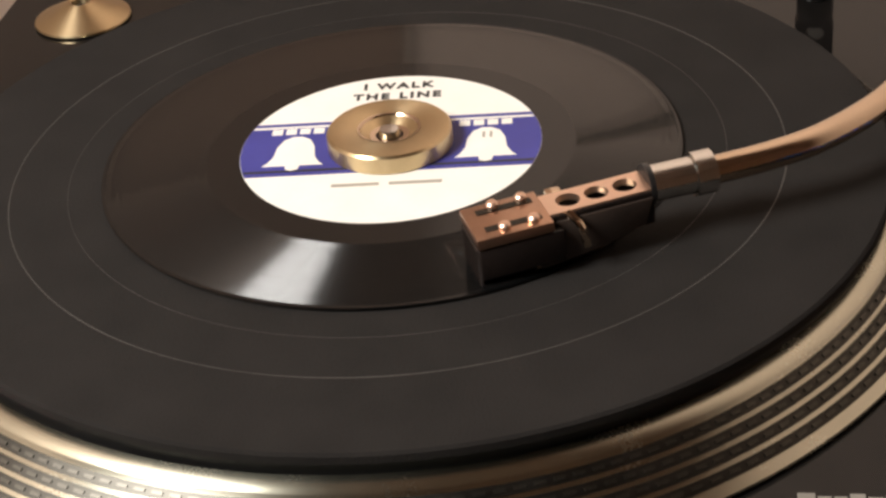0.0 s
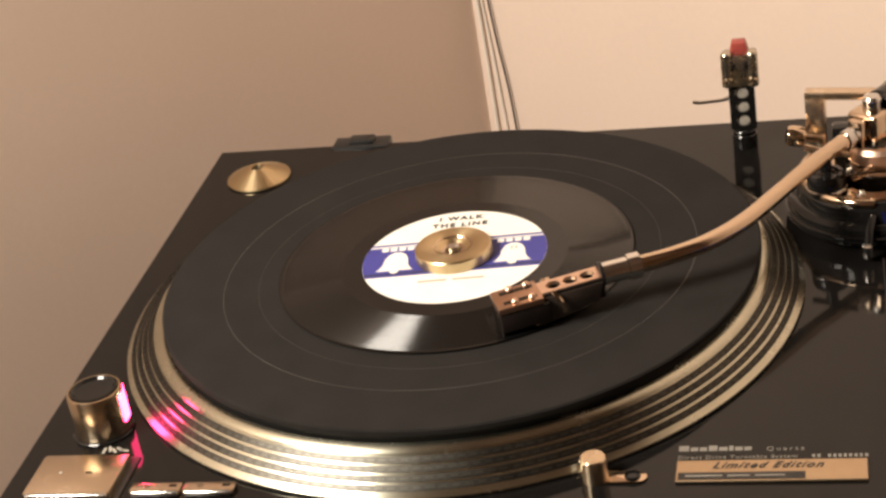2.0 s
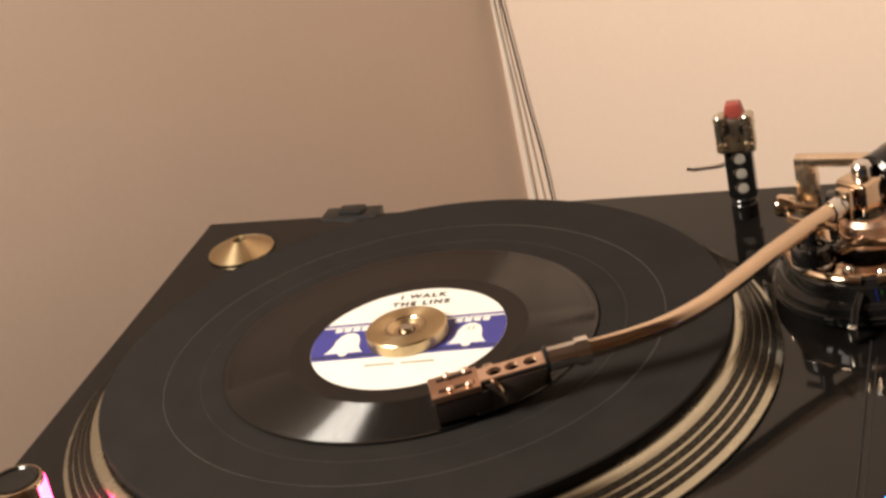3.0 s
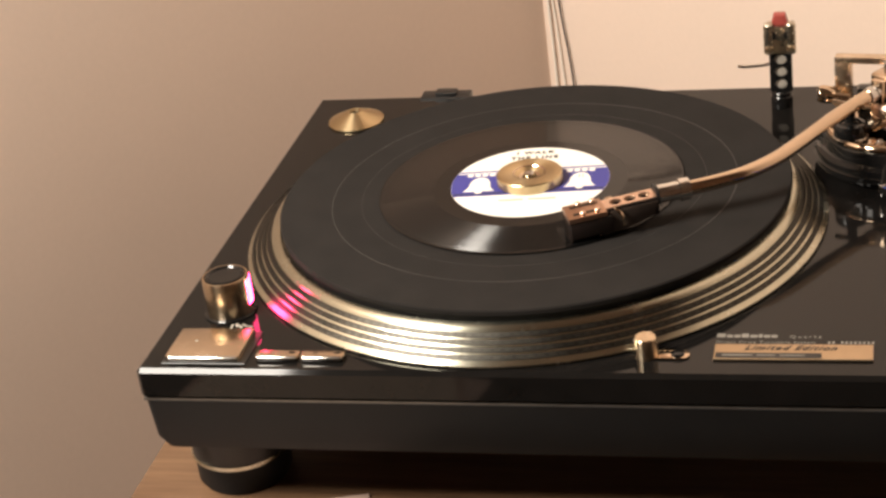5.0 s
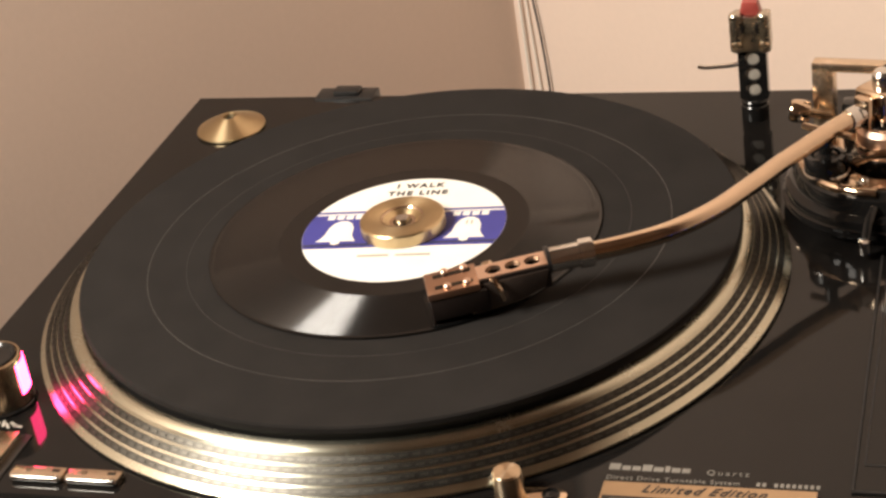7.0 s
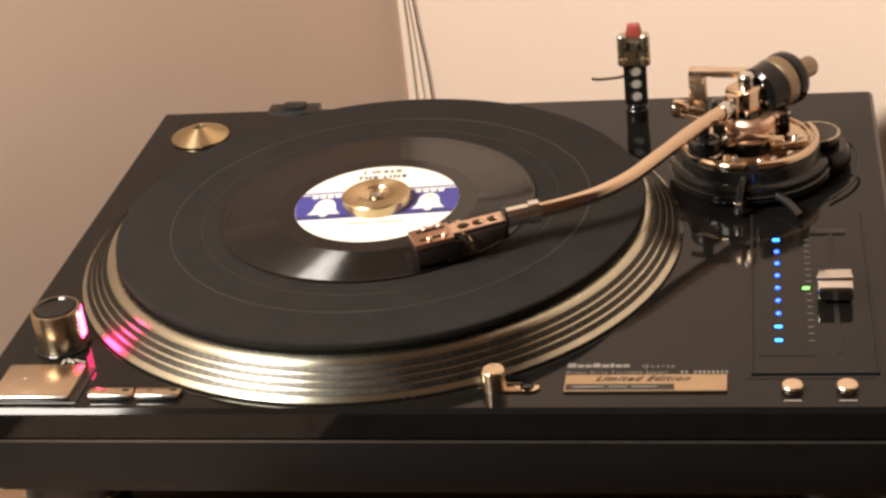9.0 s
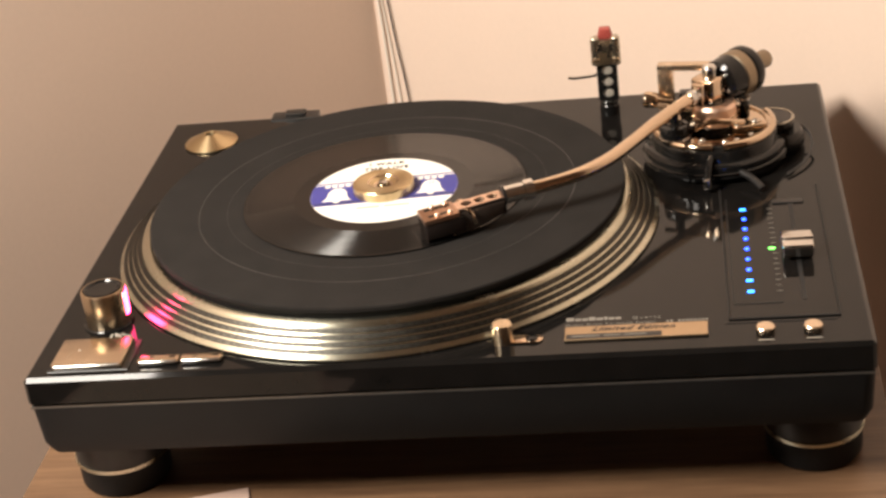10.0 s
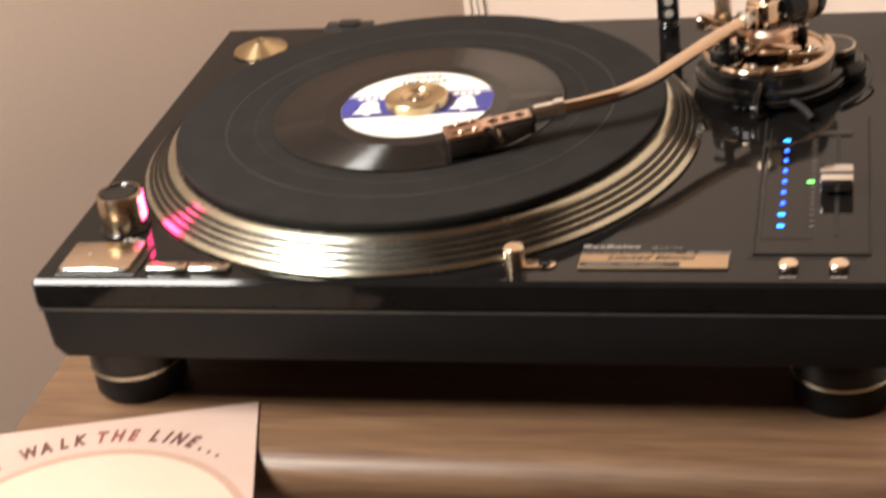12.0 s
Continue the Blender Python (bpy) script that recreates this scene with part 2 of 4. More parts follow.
def tube(points, radius, seg=12, bm=None, smooth_steps=8, radii=None):
    """A round tube along a smooth line through the points."""
    pts = [Vector(p) for p in points]
    line = []
    for i in range(len(pts) - 1):
        p0, p1, p2, p3 = pts[max(i - 1, 0)], pts[i], pts[i + 1], pts[min(i + 2, len(pts) - 1)]
        for k in range(smooth_steps):
            t = k / smooth_steps
            line.append(0.5 * ((2 * p1) + (p2 - p0) * t + (2 * p0 - 5 * p1 + 4 * p2 - p3) * t * t + (3 * p1 - p0 - 3 * p2 + p3) * t ** 3))
    line.append(pts[-1])
    own = bmesh.new()
    rings = []
    up = Vector((0.123, 0.05, 0.99))
    for i, p in enumerate(line):
        d = (line[min(i + 1, len(line) - 1)] - line[max(i - 1, 0)]).normalized()
        if abs(d.dot(up)) > 0.95:
            up = Vector((0.9, 0.3, 0.1))
        s = d.cross(up).normalized()
        w = s.cross(d)
        r = radius if radii is None else radii[0] + (radii[1] - radii[0]) * i / (len(line) - 1)
        rings.append([own.verts.new(p + r * (math.cos(a) * s + math.sin(a) * w)) for a in (2 * math.pi * k / seg for k in range(seg))])
    for a, b in zip(rings, rings[1:]):
        for k in range(seg):
            own.faces.new((a[k], a[(k + 1) % seg], b[(k + 1) % seg], b[k]))
    own.faces.new(rings[0])
    own.faces.new(rings[-1])
    return join(bm, own)


def prism(outline, z0, z1, bm=None, bevel=0.0):
    own = bmesh.new()
    lo = [own.verts.new((x, y, z0)) for x, y in outline]
    hi = [own.verts.new((x, y, z1)) for x, y in outline]
    n = len(outline)
    own.faces.new(lo)
    own.faces.new(hi)
    for k in range(n):
        own.faces.new((lo[k], lo[(k + 1) % n], hi[(k + 1) % n], hi[k]))
    if bevel:
        bmesh.ops.recalc_face_normals(own, faces=own.faces[:])
        bmesh.ops.bevel(own, geom=own.edges[:], offset=bevel, segments=2, profile=0.5, affect="EDGES")
    return join(bm, own)


def holed_plate(length, width, z0, z1, holes, seg=24, half=0.004):
    """A plate along x with round holes on its middle line: each a square cell with a circle cut out."""
    own = bmesh.new()
    edges = [0.0]
    for c, r in holes:
        edges += [c - half, c + half]
    edges.append(length)

    def ring(z, c, r):
        return [own.verts.new((c + r * math.cos(2 * math.pi * k / seg), r * math.sin(2 * math.pi * k / seg), z)) for k in range(seg)]

    def square(z, c):
        h, out = width / 2, []
        for k in range(seg):
            a = 2 * math.pi * k / seg
            q = max(abs(math.cos(a)), abs(math.sin(a)))
            out.append(own.verts.new((c + half * math.cos(a) / q, h * math.sin(a) / q, z)))
        return out

    for c, r in holes:
        a0, a1, s0, s1 = ring(z0, c, r), ring(z1, c, r), square(z0, c), square(z1, c)
        for k in range(seg):
            q = (k + 1) % seg
            own.faces.new((a0[k], a0[q], s0[q], s0[k]))
            own.faces.new((a1[k], a1[q], s1[q], s1[k]))
            own.faces.new((a0[k], a0[q], a1[q], a1[k]))
            own.faces.new((s0[k], s0[q], s1[q], s1[k]))
    for a, b in zip(edges[::2], edges[1::2]):
        if b - a > 1e-4:
            box(a, b, -width / 2, width / 2, z0, z1, 0, 1, own)
    return own


def letters(text, size, parent, material, m, name="lettering", spacing=1.0, shear=0.0, label="", bold=0.0, align="CENTER"):
    cu = bpy.data.curves.new("tmp_text", "FONT")
    cu.body, cu.size, cu.shear, cu.space_character, cu.offset = text, size, shear, spacing, bold
    cu.align_x, cu.align_y, cu.extrude, cu.resolution_u = align, "CENTER", 0.00008, 3
    tmp = bpy.data.objects.new("tmp_text", cu)
    scene.collection.objects.link(tmp)
    dg = bpy.context.evaluated_depsgraph_get()
    me = bpy.data.meshes.new_from_object(tmp.evaluated_get(dg))
    bpy.data.objects.remove(tmp)
    bpy.data.curves.remove(cu)
    me.name = name
    me.materials.clear()
    me.materials.append(material)
    ob = new(name, me)
    ob.matrix_basis = m
    ob.parent = parent
    if label:
        ob["label"] = label
    return ob


# ---------------------------------------------------------------- room
TURN = -37.0      # the turntable stands slantwise in the corner of the room
CORNER = Vector((0.101, 0.655, 0.0))
ROOM = Matrix.Translation(CORNER) @ Matrix.Rotation(radians(TURN), 4, "Z")
FLOOR_Z, CEIL_Z = TABLE_Z - 0.72, 2.1
LEN_X, LEN_Y = 3.4, 3.8


def room():
    # in the room's own axes the corner is the origin, x runs along the right wall, -y along the left wall
    specs = [("wall_north", (-0.1, LEN_X + 0.1, 0.0, 0.1)), ("wall_west", (-0.1, 0.0, -LEN_Y, 0.0)),
             ("wall_east", (LEN_X, LEN_X + 0.1, -LEN_Y, 0.0)), ("wall_south", (-0.1, LEN_X + 0.1, -LEN_Y - 0.1, -LEN_Y))]
    for name, (x0, x1, y0, y1) in specs:
        ob = part(name, box(x0, x1, y0, y1, FLOOR_Z, CEIL_Z), WALL, None, smooth=False, rot=ROOM)
        tagged(ob, "plain beige painted wall meeting the corner behind the turntable", "wall", kind="structure")
    ob = part("floor", box(-0.1, LEN_X + 0.1, -LEN_Y - 0.1, 0.1, FLOOR_Z - 0.1, FLOOR_Z), FLOORM, None, smooth=False, rot=ROOM)
    tagged(ob, "brown carpeted floor below the sideboard", "floor", kind="structure")
    ob = part("ceiling", box(-0.1, LEN_X + 0.1, -LEN_Y - 0.1, 0.1, CEIL_Z, CEIL_Z + 0.1), CEIL, None, smooth=False, rot=ROOM)
    tagged(ob, "plain pale painted ceiling over the corner", "ceiling", kind="structure")


room()


def cable(name, pts, r, material, label):
    ob = part(name, tube([ROOM @ Vector(p) for p in pts], r, 10), material, None)
    return tagged(ob, label, "cable", group="cables in the corner")


cable("wall_cable", [(0.004, -0.0025, 0.55), (0.005, -0.0025, 0.2), (0.004, -0.0025, 0.05), (0.010, -0.003, -0.05), (0.013, -0.003, -0.2), (0.02, -0.003, -0.5)], 0.0011, WHITEC,
      "thin white cable hanging down the corner of the room")
cable("wall_cable", [(0.003, -0.0035, 0.55), (0.005, -0.0035, 0.22), (0.009, -0.0035, 0.10), (0.023, -0.003, -0.04), (0.034, -0.003, -0.15), (0.04, -0.003, -0.5)], 0.0008, BLACKC,
      "thin black cable hanging beside the corner of the room")
cable("wall_cable", [(0.009, -0.002, 0.55), (0.010, -0.002, 0.2), (0.010, -0.002, 0.02), (0.018, -0.002, -0.08), (0.024, -0.002, -0.2), (0.03, -0.003, -0.5)], 0.0008, WHITEC,
      "second white cable hanging in the corner of the room")


def sideboard():
    t = thing("sideboard", (0.225, 0.14, TABLE_Z), "brown oak sideboard with a rounded front edge under the turntable", "sideboard")
    x0, x1, y0, y1 = -0.258, 0.250, -0.172, 0.190
    prof = [(y1, 0.0), (y0 + 0.019, 0.0)]
    prof += [(y0 + 0.019 - 0.019 * math.sin(a), -0.019 + 0.019 * math.cos(a)) for a in (radians(d) for d in range(10, 181, 10))]
    prof += [(y1, -0.038)]
    bm = bmesh.new()
    a = [bm.verts.new((x0, y, z)) for y, z in prof]
    b = [bm.verts.new((x1, y, z)) for y, z in prof]
    bm.faces.new(a), bm.faces.new(b)
    for k in range(len(prof)):
        q = (k + 1) % len(prof)
        bm.faces.new((a[k], a[q], b[q], b[k]))
    part("top", bm, OAK, t)
    part("carcass", box(x0 + 0.02, x1 - 0.02, y0 + 0.035, y1 - 0.01, FLOOR_Z - TABLE_Z, -0.038, 0.002), OAK, t)
    return t


sideboard()

# ---------------------------------------------------------------- turntable
W, D = 0.4575, 0.3555
turntable = thing("turntable", (0, 0, 0), "glossy black record turntable with gold-plated fittings, playing a single", "turntable")


def plinth():
    part("top_plate", box(-0.0022, W + 0.0025, -0.0034, D, -0.0182, 0.0, 0.0022, 1), LACQ, turntable, "glossy black lacquered top plate")
    bm = bmesh.new()
    rows = [(-0.0195, -0.0024), (-0.030, -0.0018), (-0.044, -0.0010), (-0.0515, 0.002), (-0.0545, 0.007)]
    rings = []
    for z, i in rows:
        c = 0.007
        ring = []
        for cx, cy, a0 in ((W - i - c, D - i - c, 0), (i + c, D - i - c, 90), (i + c, i + c, 180), (W - i - c, i + c, 270)):
            for k in range(5):
                a = radians(a0 + 22.5 * k)
                ring.append(bm.verts.new((cx + c * math.cos(a), cy + c * math.sin(a), z)))
        rings.append(ring)
    for a, b in zip(rings, rings[1:]):
        n = len(a)
        for k in range(n):
            bm.faces.new((a[k], a[(k + 1) % n], b[(k + 1) % n], b[k]))
    bm.faces.new(rings[0]), bm.faces.new(rings[-1])
    part("base", bm, RUBBER, turntable, "matt black rubber base")
    part("seam", box(-0.0012, W + 0.0012, -0.0022, D - 0.002, -0.0196, -0.0180), JOINT, turntable, "thin grey joint line")


plinth()


def feet():
    for x, y in ((0.0265, 0.047), (0.430, 0.048), (0.0265, 0.309), (0.430, 0.309)):
        f = part("foot", lathe([(0, -0.040), (0.022, -0.040), (0.026, -0.052), (0.0275, -0.056), (0.0275, -0.079), (0, -0.079)], 48), PLAST, turntable, at=(x, y, 0))
        part("foot_ring", lathe([(0.0272, -0.0795), (0.0282, -0.0795), (0.0284, -0.0782), (0.0282, -0.077), (0.0272, -0.077)], 48), CHAMP, f, "thin gold ring")
        part("foot_pad", lathe([(0, -0.079), (0.027, -0.079), (0.0268, -0.094), (0.025, -0.097), (0, -0.097)], 48), RUBBER, f)


feet()


def platter():
    prof = [(0, 0.0003), (0.1666, 0.0003), (0.1673, 0.0010), (0.1672, 0.0018)]
    # slope for four dark bands of raised dots, then the polished upper band
    r0, z0, r1, z1 = 0.1648, 0.0034, 0.1517, 0.0133
    prof += [(r0, z0), (r1, z1), (0.1516, 0.0136), (0.1510, 0.0142), (0.1500, 0.0149), (0.1488, 0.0154), (0.1475, 0.0157), (0.1462, 0.0156), (0.1456, 0.0150), (0.1455, 0.0130), (0, 0.0130)]
    p = part("platter", lathe(prof, 160), CHAMP, turntable, "champagne aluminium platter with dotted strobe rim", at=(CX, CY, 0))
    ang = math.atan2(z1 - z0, r0 - r1)
    nrm = (math.sin(ang), math.cos(ang))
    # bands laid just proud of the slope, given a darker metal colour
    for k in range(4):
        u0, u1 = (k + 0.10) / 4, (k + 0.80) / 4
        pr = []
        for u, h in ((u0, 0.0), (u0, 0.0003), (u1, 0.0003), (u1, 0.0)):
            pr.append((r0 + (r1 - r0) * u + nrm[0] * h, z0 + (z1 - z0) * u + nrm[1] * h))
        part("dark_rim_band", lathe(pr, 160), GREYM, p, "dark strobe band")
    # dots
    me_v, me_f = [], []
    for k in range(4):
        u0, u1 = (k + 0.34) / 4, (k + 0.56) / 4
        n = 186 + 4 * k
        for j in range(n):
            a0, a1 = 2 * math.pi * j / n, 2 * math.pi * (j + 0.6) / n
            base = len(me_v)
            for h in (0.0002, 0.0006):
                for u, a in ((u0, a0), (u0, a1), (u1, a1), (u1, a0)):
                    r = r0 + (r1 - r0) * u + nrm[0] * h
                    z = z0 + (z1 - z0) * u + nrm[1] * h
                    me_v.append((r * math.cos(a), r * math.sin(a), z))
            me_f += [tuple(base + i for i in q) for q in ((4, 5, 6, 7), (0, 1, 5, 4), (1, 2, 6, 5), (2, 3, 7, 6), (3, 0, 4, 7))]
    me = bpy.data.meshes.new("strobe_dots")
    me.from_pydata(me_v, [], me_f)
    me.materials.append(DOTM)
    ob = new("strobe_dots", me)
    ob.parent = p
    tagged(ob, "rows of small bright strobe dots", kind="stuff")
    part("spindle", lathe([(0.0035, 0.0125), (0.0035, 0.0278), (0.0028, 0.0296), (0, 0.0300)], 24), STEEL, p, "polished steel spindle")
    return p


platter()


def strobe_knob():
    k = part("power_knob", lathe([(0.0124, 0.0), (0.0128, 0.0008), (0.0128, 0.0215), (0.0124, 0.0225), (0.0116, 0.0226), (0.0112, 0.0217), (0, 0.0217)], 56), KNOBM, turntable,
             "satin gold power knob with a red strobe lamp", at=(0.0312, 0.0585, 0))
    part("knob_cap", lathe([(0.0111, 0.0216), (0.0108, 0.0230), (0.0098, 0.0232), (0.0088, 0.0222), (0, 0.0219)], 48), BLACKG, k, "glossy black knob cap")
    part("knob_base", lathe([(0, 0.0), (0.0146, 0.0), (0.0146, 0.0010), (0.0140, 0.0015), (0.0126, 0.0015)], 48), BLACKG, k, "black knob collar")
    bm = bmesh.new()
    cols = []
    for a in range(-28, 29, 4):
        q = radians(a + 16)
        cols.append([bm.verts.new((r * math.cos(q), r * math.sin(q), z)) for r, z in ((0.0126, 0.0060), (0.0132, 0.0060), (0.0132, 0.0200), (0.0126, 0.0200))])
    for a, b in zip(cols, cols[1:]):
        for i in range(4):
            bm.faces.new((a[i], a[(i + 1) % 4], b[(i + 1) % 4], b[i]))
    bm.faces.new(cols[0]), bm.faces.new(cols[-1])
    part("strobe_window", bm, REDGLOW, k, "glowing red strobe window")
    for i in range(5):
        part("knob_mark", box(-0.0006, 0.0006, -0.0022, 0.0022, 0, 0.0002), GREYINK, k, at=(0.006 + i * 0.0024, -0.0170 + 0.0012 * (i % 2), 0.0001), rot=Matrix.Rotation(radians(20 * i), 4, "Z"))


strobe_knob()


def buttons():
    b = part("start_button", box(0.0127, 0.0537, 0.0042, 0.0332, -0.002, 0.0042, 0.0008, 2), SATIN, turntable, "satin gold square start button")
    part("button_frame", box(0.0107, 0.0572, 0.0024, 0.0357, 0.0, 0.0008, 0.0003, 1), PLAST, turntable, "black button surround")
    part("button_mark", box(0.0247, 0.0262, 0.0190, 0.0200, 0.0041, 0.00435), GREYINK, b)
    part("button_mark", box(0.0372, 0.0407, 0.0190, 0.0200, 0.0041, 0.00435), GREYM, b)
    part("button_edge", box(0.0132, 0.0532, 0.0027, 0.0052, 0.0004, 0.0042, 0.0019, 3), STEEL, b, "polished front edge")
    for x in (0.0618, 0.0862):
        s = part("speed_button", box(x, x + 0.0233, 0.0068, 0.0130, -0.001, 0.0030, 0.0006, 2), SATIN, turntable, "narrow satin gold speed button")
        part("button_edge", box(x + 0.0004, x + 0.0229, 0.0053, 0.0079, 0.0002, 0.0032, 0.0014, 3), STEEL, s, "polished front edge")
        part("button_mark", box(x + 0.0176, x + 0.0210, 0.0098, 0.0112, 0.0029, 0.0032), GREYM, s)
        part("button_mark", lathe([(0.0009, 0.0), (0.0009, 0.0002), (0.0012, 0.0002), (0.0012, 0.0)], 16), GREYM, s, at=(x + 0.0075, 0.0103, 0.0029))


buttons()


def target_light():
    t = part("target_light", lathe([(0, 0), (0.0055, 0), (0.0055, 0.0105), (0.0050, 0.0112), (0, 0.0112)], 36), TURNED, turntable, "small gold pop-up target lamp", at=(0.2645, 0.0150, 0))
    part("lamp_eye", lathe([(0, 0), (0.0012, 0), (0.0012, 0.0012), (0, 0.0014)], 16), STEEL, t, at=(-0.0052, 0.0015, 0.0075), rot=Matrix.Rotation(radians(-90), 4, "Y"))
    out = [(0.0, -0.0040), (0.017, -0.0040)] + [(0.017 + 0.0045 * math.sin(radians(a)), -0.0040 * math.cos(radians(a))) for a in range(20, 161, 20)] + [(0.017, 0.0040), (0.0, 0.0040)]
    part("lamp_plate", prism(out, 0.0, 0.0012, None, 0.0003), GOLD, t, "gold plate beside the lamp", at=(0, 0, 0))
    part("lamp_button", lathe([(0.0034, 0.001), (0.0034, 0.0016), (0.0026, 0.0020), (0.0022, 0.0012), (0, 0.0010)], 28), BLACKG, t, "dark round release button", at=(0.0155, 0, 0.0003))


target_light()


def name_plate():
    p = part("name_plate", box(0.2975, 0.3740, 0.0108, 0.0250, 0.0, 0.0014, 0.0003, 1), PLATEM, turntable, "gold limited edition name plate")
    letters("Limited Edition", 0.0060, p, INK, Matrix.Translation((0.334, 0.0210, 0.00155)), "script_lettering", 1.18, 0.55, "dark slanted script", 0.00004)
    part("plate_bar", box(0.2985, 0.3495, 0.0117, 0.0164, 0.0013, 0.00155), PLAST, p, "dark printed strip")
    for i, (a, b) in enumerate(((0.3015, 0.3165), (0.3185, 0.3275), (0.3295, 0.3415))):
        part("printed_bar", box(a, b, 0.0134, 0.0146, 0.0015, 0.00165), DIMINK, p)
    # maker's name and type line as plain bars on the top plate
    a = 0.2976
    for w, h in ((0.0042, 0.0037), (0.0032, 0.0026), (0.0031, 0.0026), (0.0036, 0.0037), (0.0036, 0.0026), (0.0018, 0.0034), (0.0032, 0.0026), (0.0030, 0.0026)):
        part("maker_mark", box(a, a + w, 0.0332, 0.0332 + h, 0.0, 0.0002), DIMINK, turntable, "pale printed maker's mark")
        a += w + 0.0006
    letters("Quartz", 0.0040, turntable, DIMINK, Matrix.Translation((0.3412, 0.0341, 0.00012)), "lettering", 1.4)
    letters("Direct Drive Turntable System", 0.0034, turntable, DIMINK, Matrix.Translation((0.2974, 0.0286, 0.00012)), "small_lettering", 1.13, 0, "", 0.0, "LEFT")
    k = 0.3520
    while k < 0.3745:
        if abs(k - 0.3562) > 0.0009:
            part("printed_bar", box(k, k + 0.0013, 0.0276, 0.0298, 0.0, 0.0002), DIMINK, turntable)
        k += 0.0021


name_plate()


def pitch_panel():
    p = part("pitch_panel", box(0.386, 0.4435, 0.0275, 0.1879, 0.0, 0.0007, 0.0003, 1), LACQ, turntable, "glossy black pitch control panel")
    for x0, x1, y0, y1 in ((0.3852, 0.3860, 0.0269, 0.1885), (0.4435, 0.4443, 0.0269, 0.1885), (0.3852, 0.4443, 0.0263, 0.0274), (0.3885, 0.3891, 0.0423, 0.1736), (0.3885, 0.4150, 0.0418, 0.0426)):
        part("panel_line", box(x0, x1, y0, y1, 0.0003, 0.00095), SEAM, p)
    part("slot", box(0.4255, 0.4280, 0.0445, 0.1637, 0.0003, 0.0010), SEAM, p, "black slider slot")
    part("slot_cap", box(0.4160, 0.4345, 0.1637, 0.1692, 0.0003, 0.0016, 0.0003, 1), PLAST, p, "matt black slot end")
    k = part("slider", box(0.4178, 0.4352, 0.0881, 0.1080, 0.0035, 0.0110, 0.0012, 3), STEEL, p, "brushed silver pitch slider")
    part("slider_ridge", box(0.4176, 0.4354, 0.0966, 0.0999, 0.0105, 0.0122, 0.0006, 2), STEEL, k)
    part("slider_stem", box(0.4225, 0.4305, 0.0931, 0.1030, 0.0006, 0.0040), PLAST, k)
    for i in range(9):
        y = 0.0556 + 0.0128 * i
        part("blue_led", lathe([(0.0012, 0), (0.0012, 0.0006), (0.0009, 0.0010), (0, 0.0012)], 14) if 1 < i < 8 else box(-0.0020, 0.0016, -0.0009, 0.0009, 0, 0.0010, 0.0004, 1),
             BLUEGLOW if 1 < i < 8 else CYANGLOW, p, "lit blue lamp", at=(0.3985, y, 0.0005))
    part("green_led", box(-0.0018, 0.0018, -0.0007, 0.0007, 0, 0.0010, 0.0004, 1), GREENGLOW, p, "lit green lamp", at=(0.4126, 0.1060, 0.0005))
    for i in range(17):
        part("scale_tick", box(-0.0014, 0.0014, -0.0001, 0.0001, 0, 0.0002), GREYINK, p, at=(0.4140, 0.0550 + 0.0064 * i + 0.0003, 0.0008)) if i != 8 else None
    for x in (0.4038, 0.4286):
        b = part("reset_button", lathe([(0, 0), (0.0046, 0), (0.0050, 0.0006), (0.0050, 0.0032), (0.0045, 0.0038), (0, 0.0040)], 32), SATIN, turntable, "round gold button", at=(x, 0.0125, 0))
        part("printed_bar", box(-0.004, 0.004, -0.0090, -0.0082, 0, 0.0002), GREYINK, b)
    part("panel_line", box(0.383, 0.4420, 0.0225, 0.0231, 0.0, 0.0003), SEAM, turntable)


pitch_panel()


def hinge(x):
    h = part("hinge", box(x - 0.017, x + 0.017, D - 0.007, D + 0.007, -0.010, 0.0012, 0.0008, 2), PLAST, turntable, "black dust cover hinge socket")
    part("hinge_block", box(x - 0.007, x + 0.008, D - 0.004, D + 0.005, 0.0010, 0.0036, 0.001, 2), PLAST, h)


hinge(0.0878)

# ---------------------------------------------------------------- tonearm
PIV = Vector((0.3837, 0.2432, 0.0465))


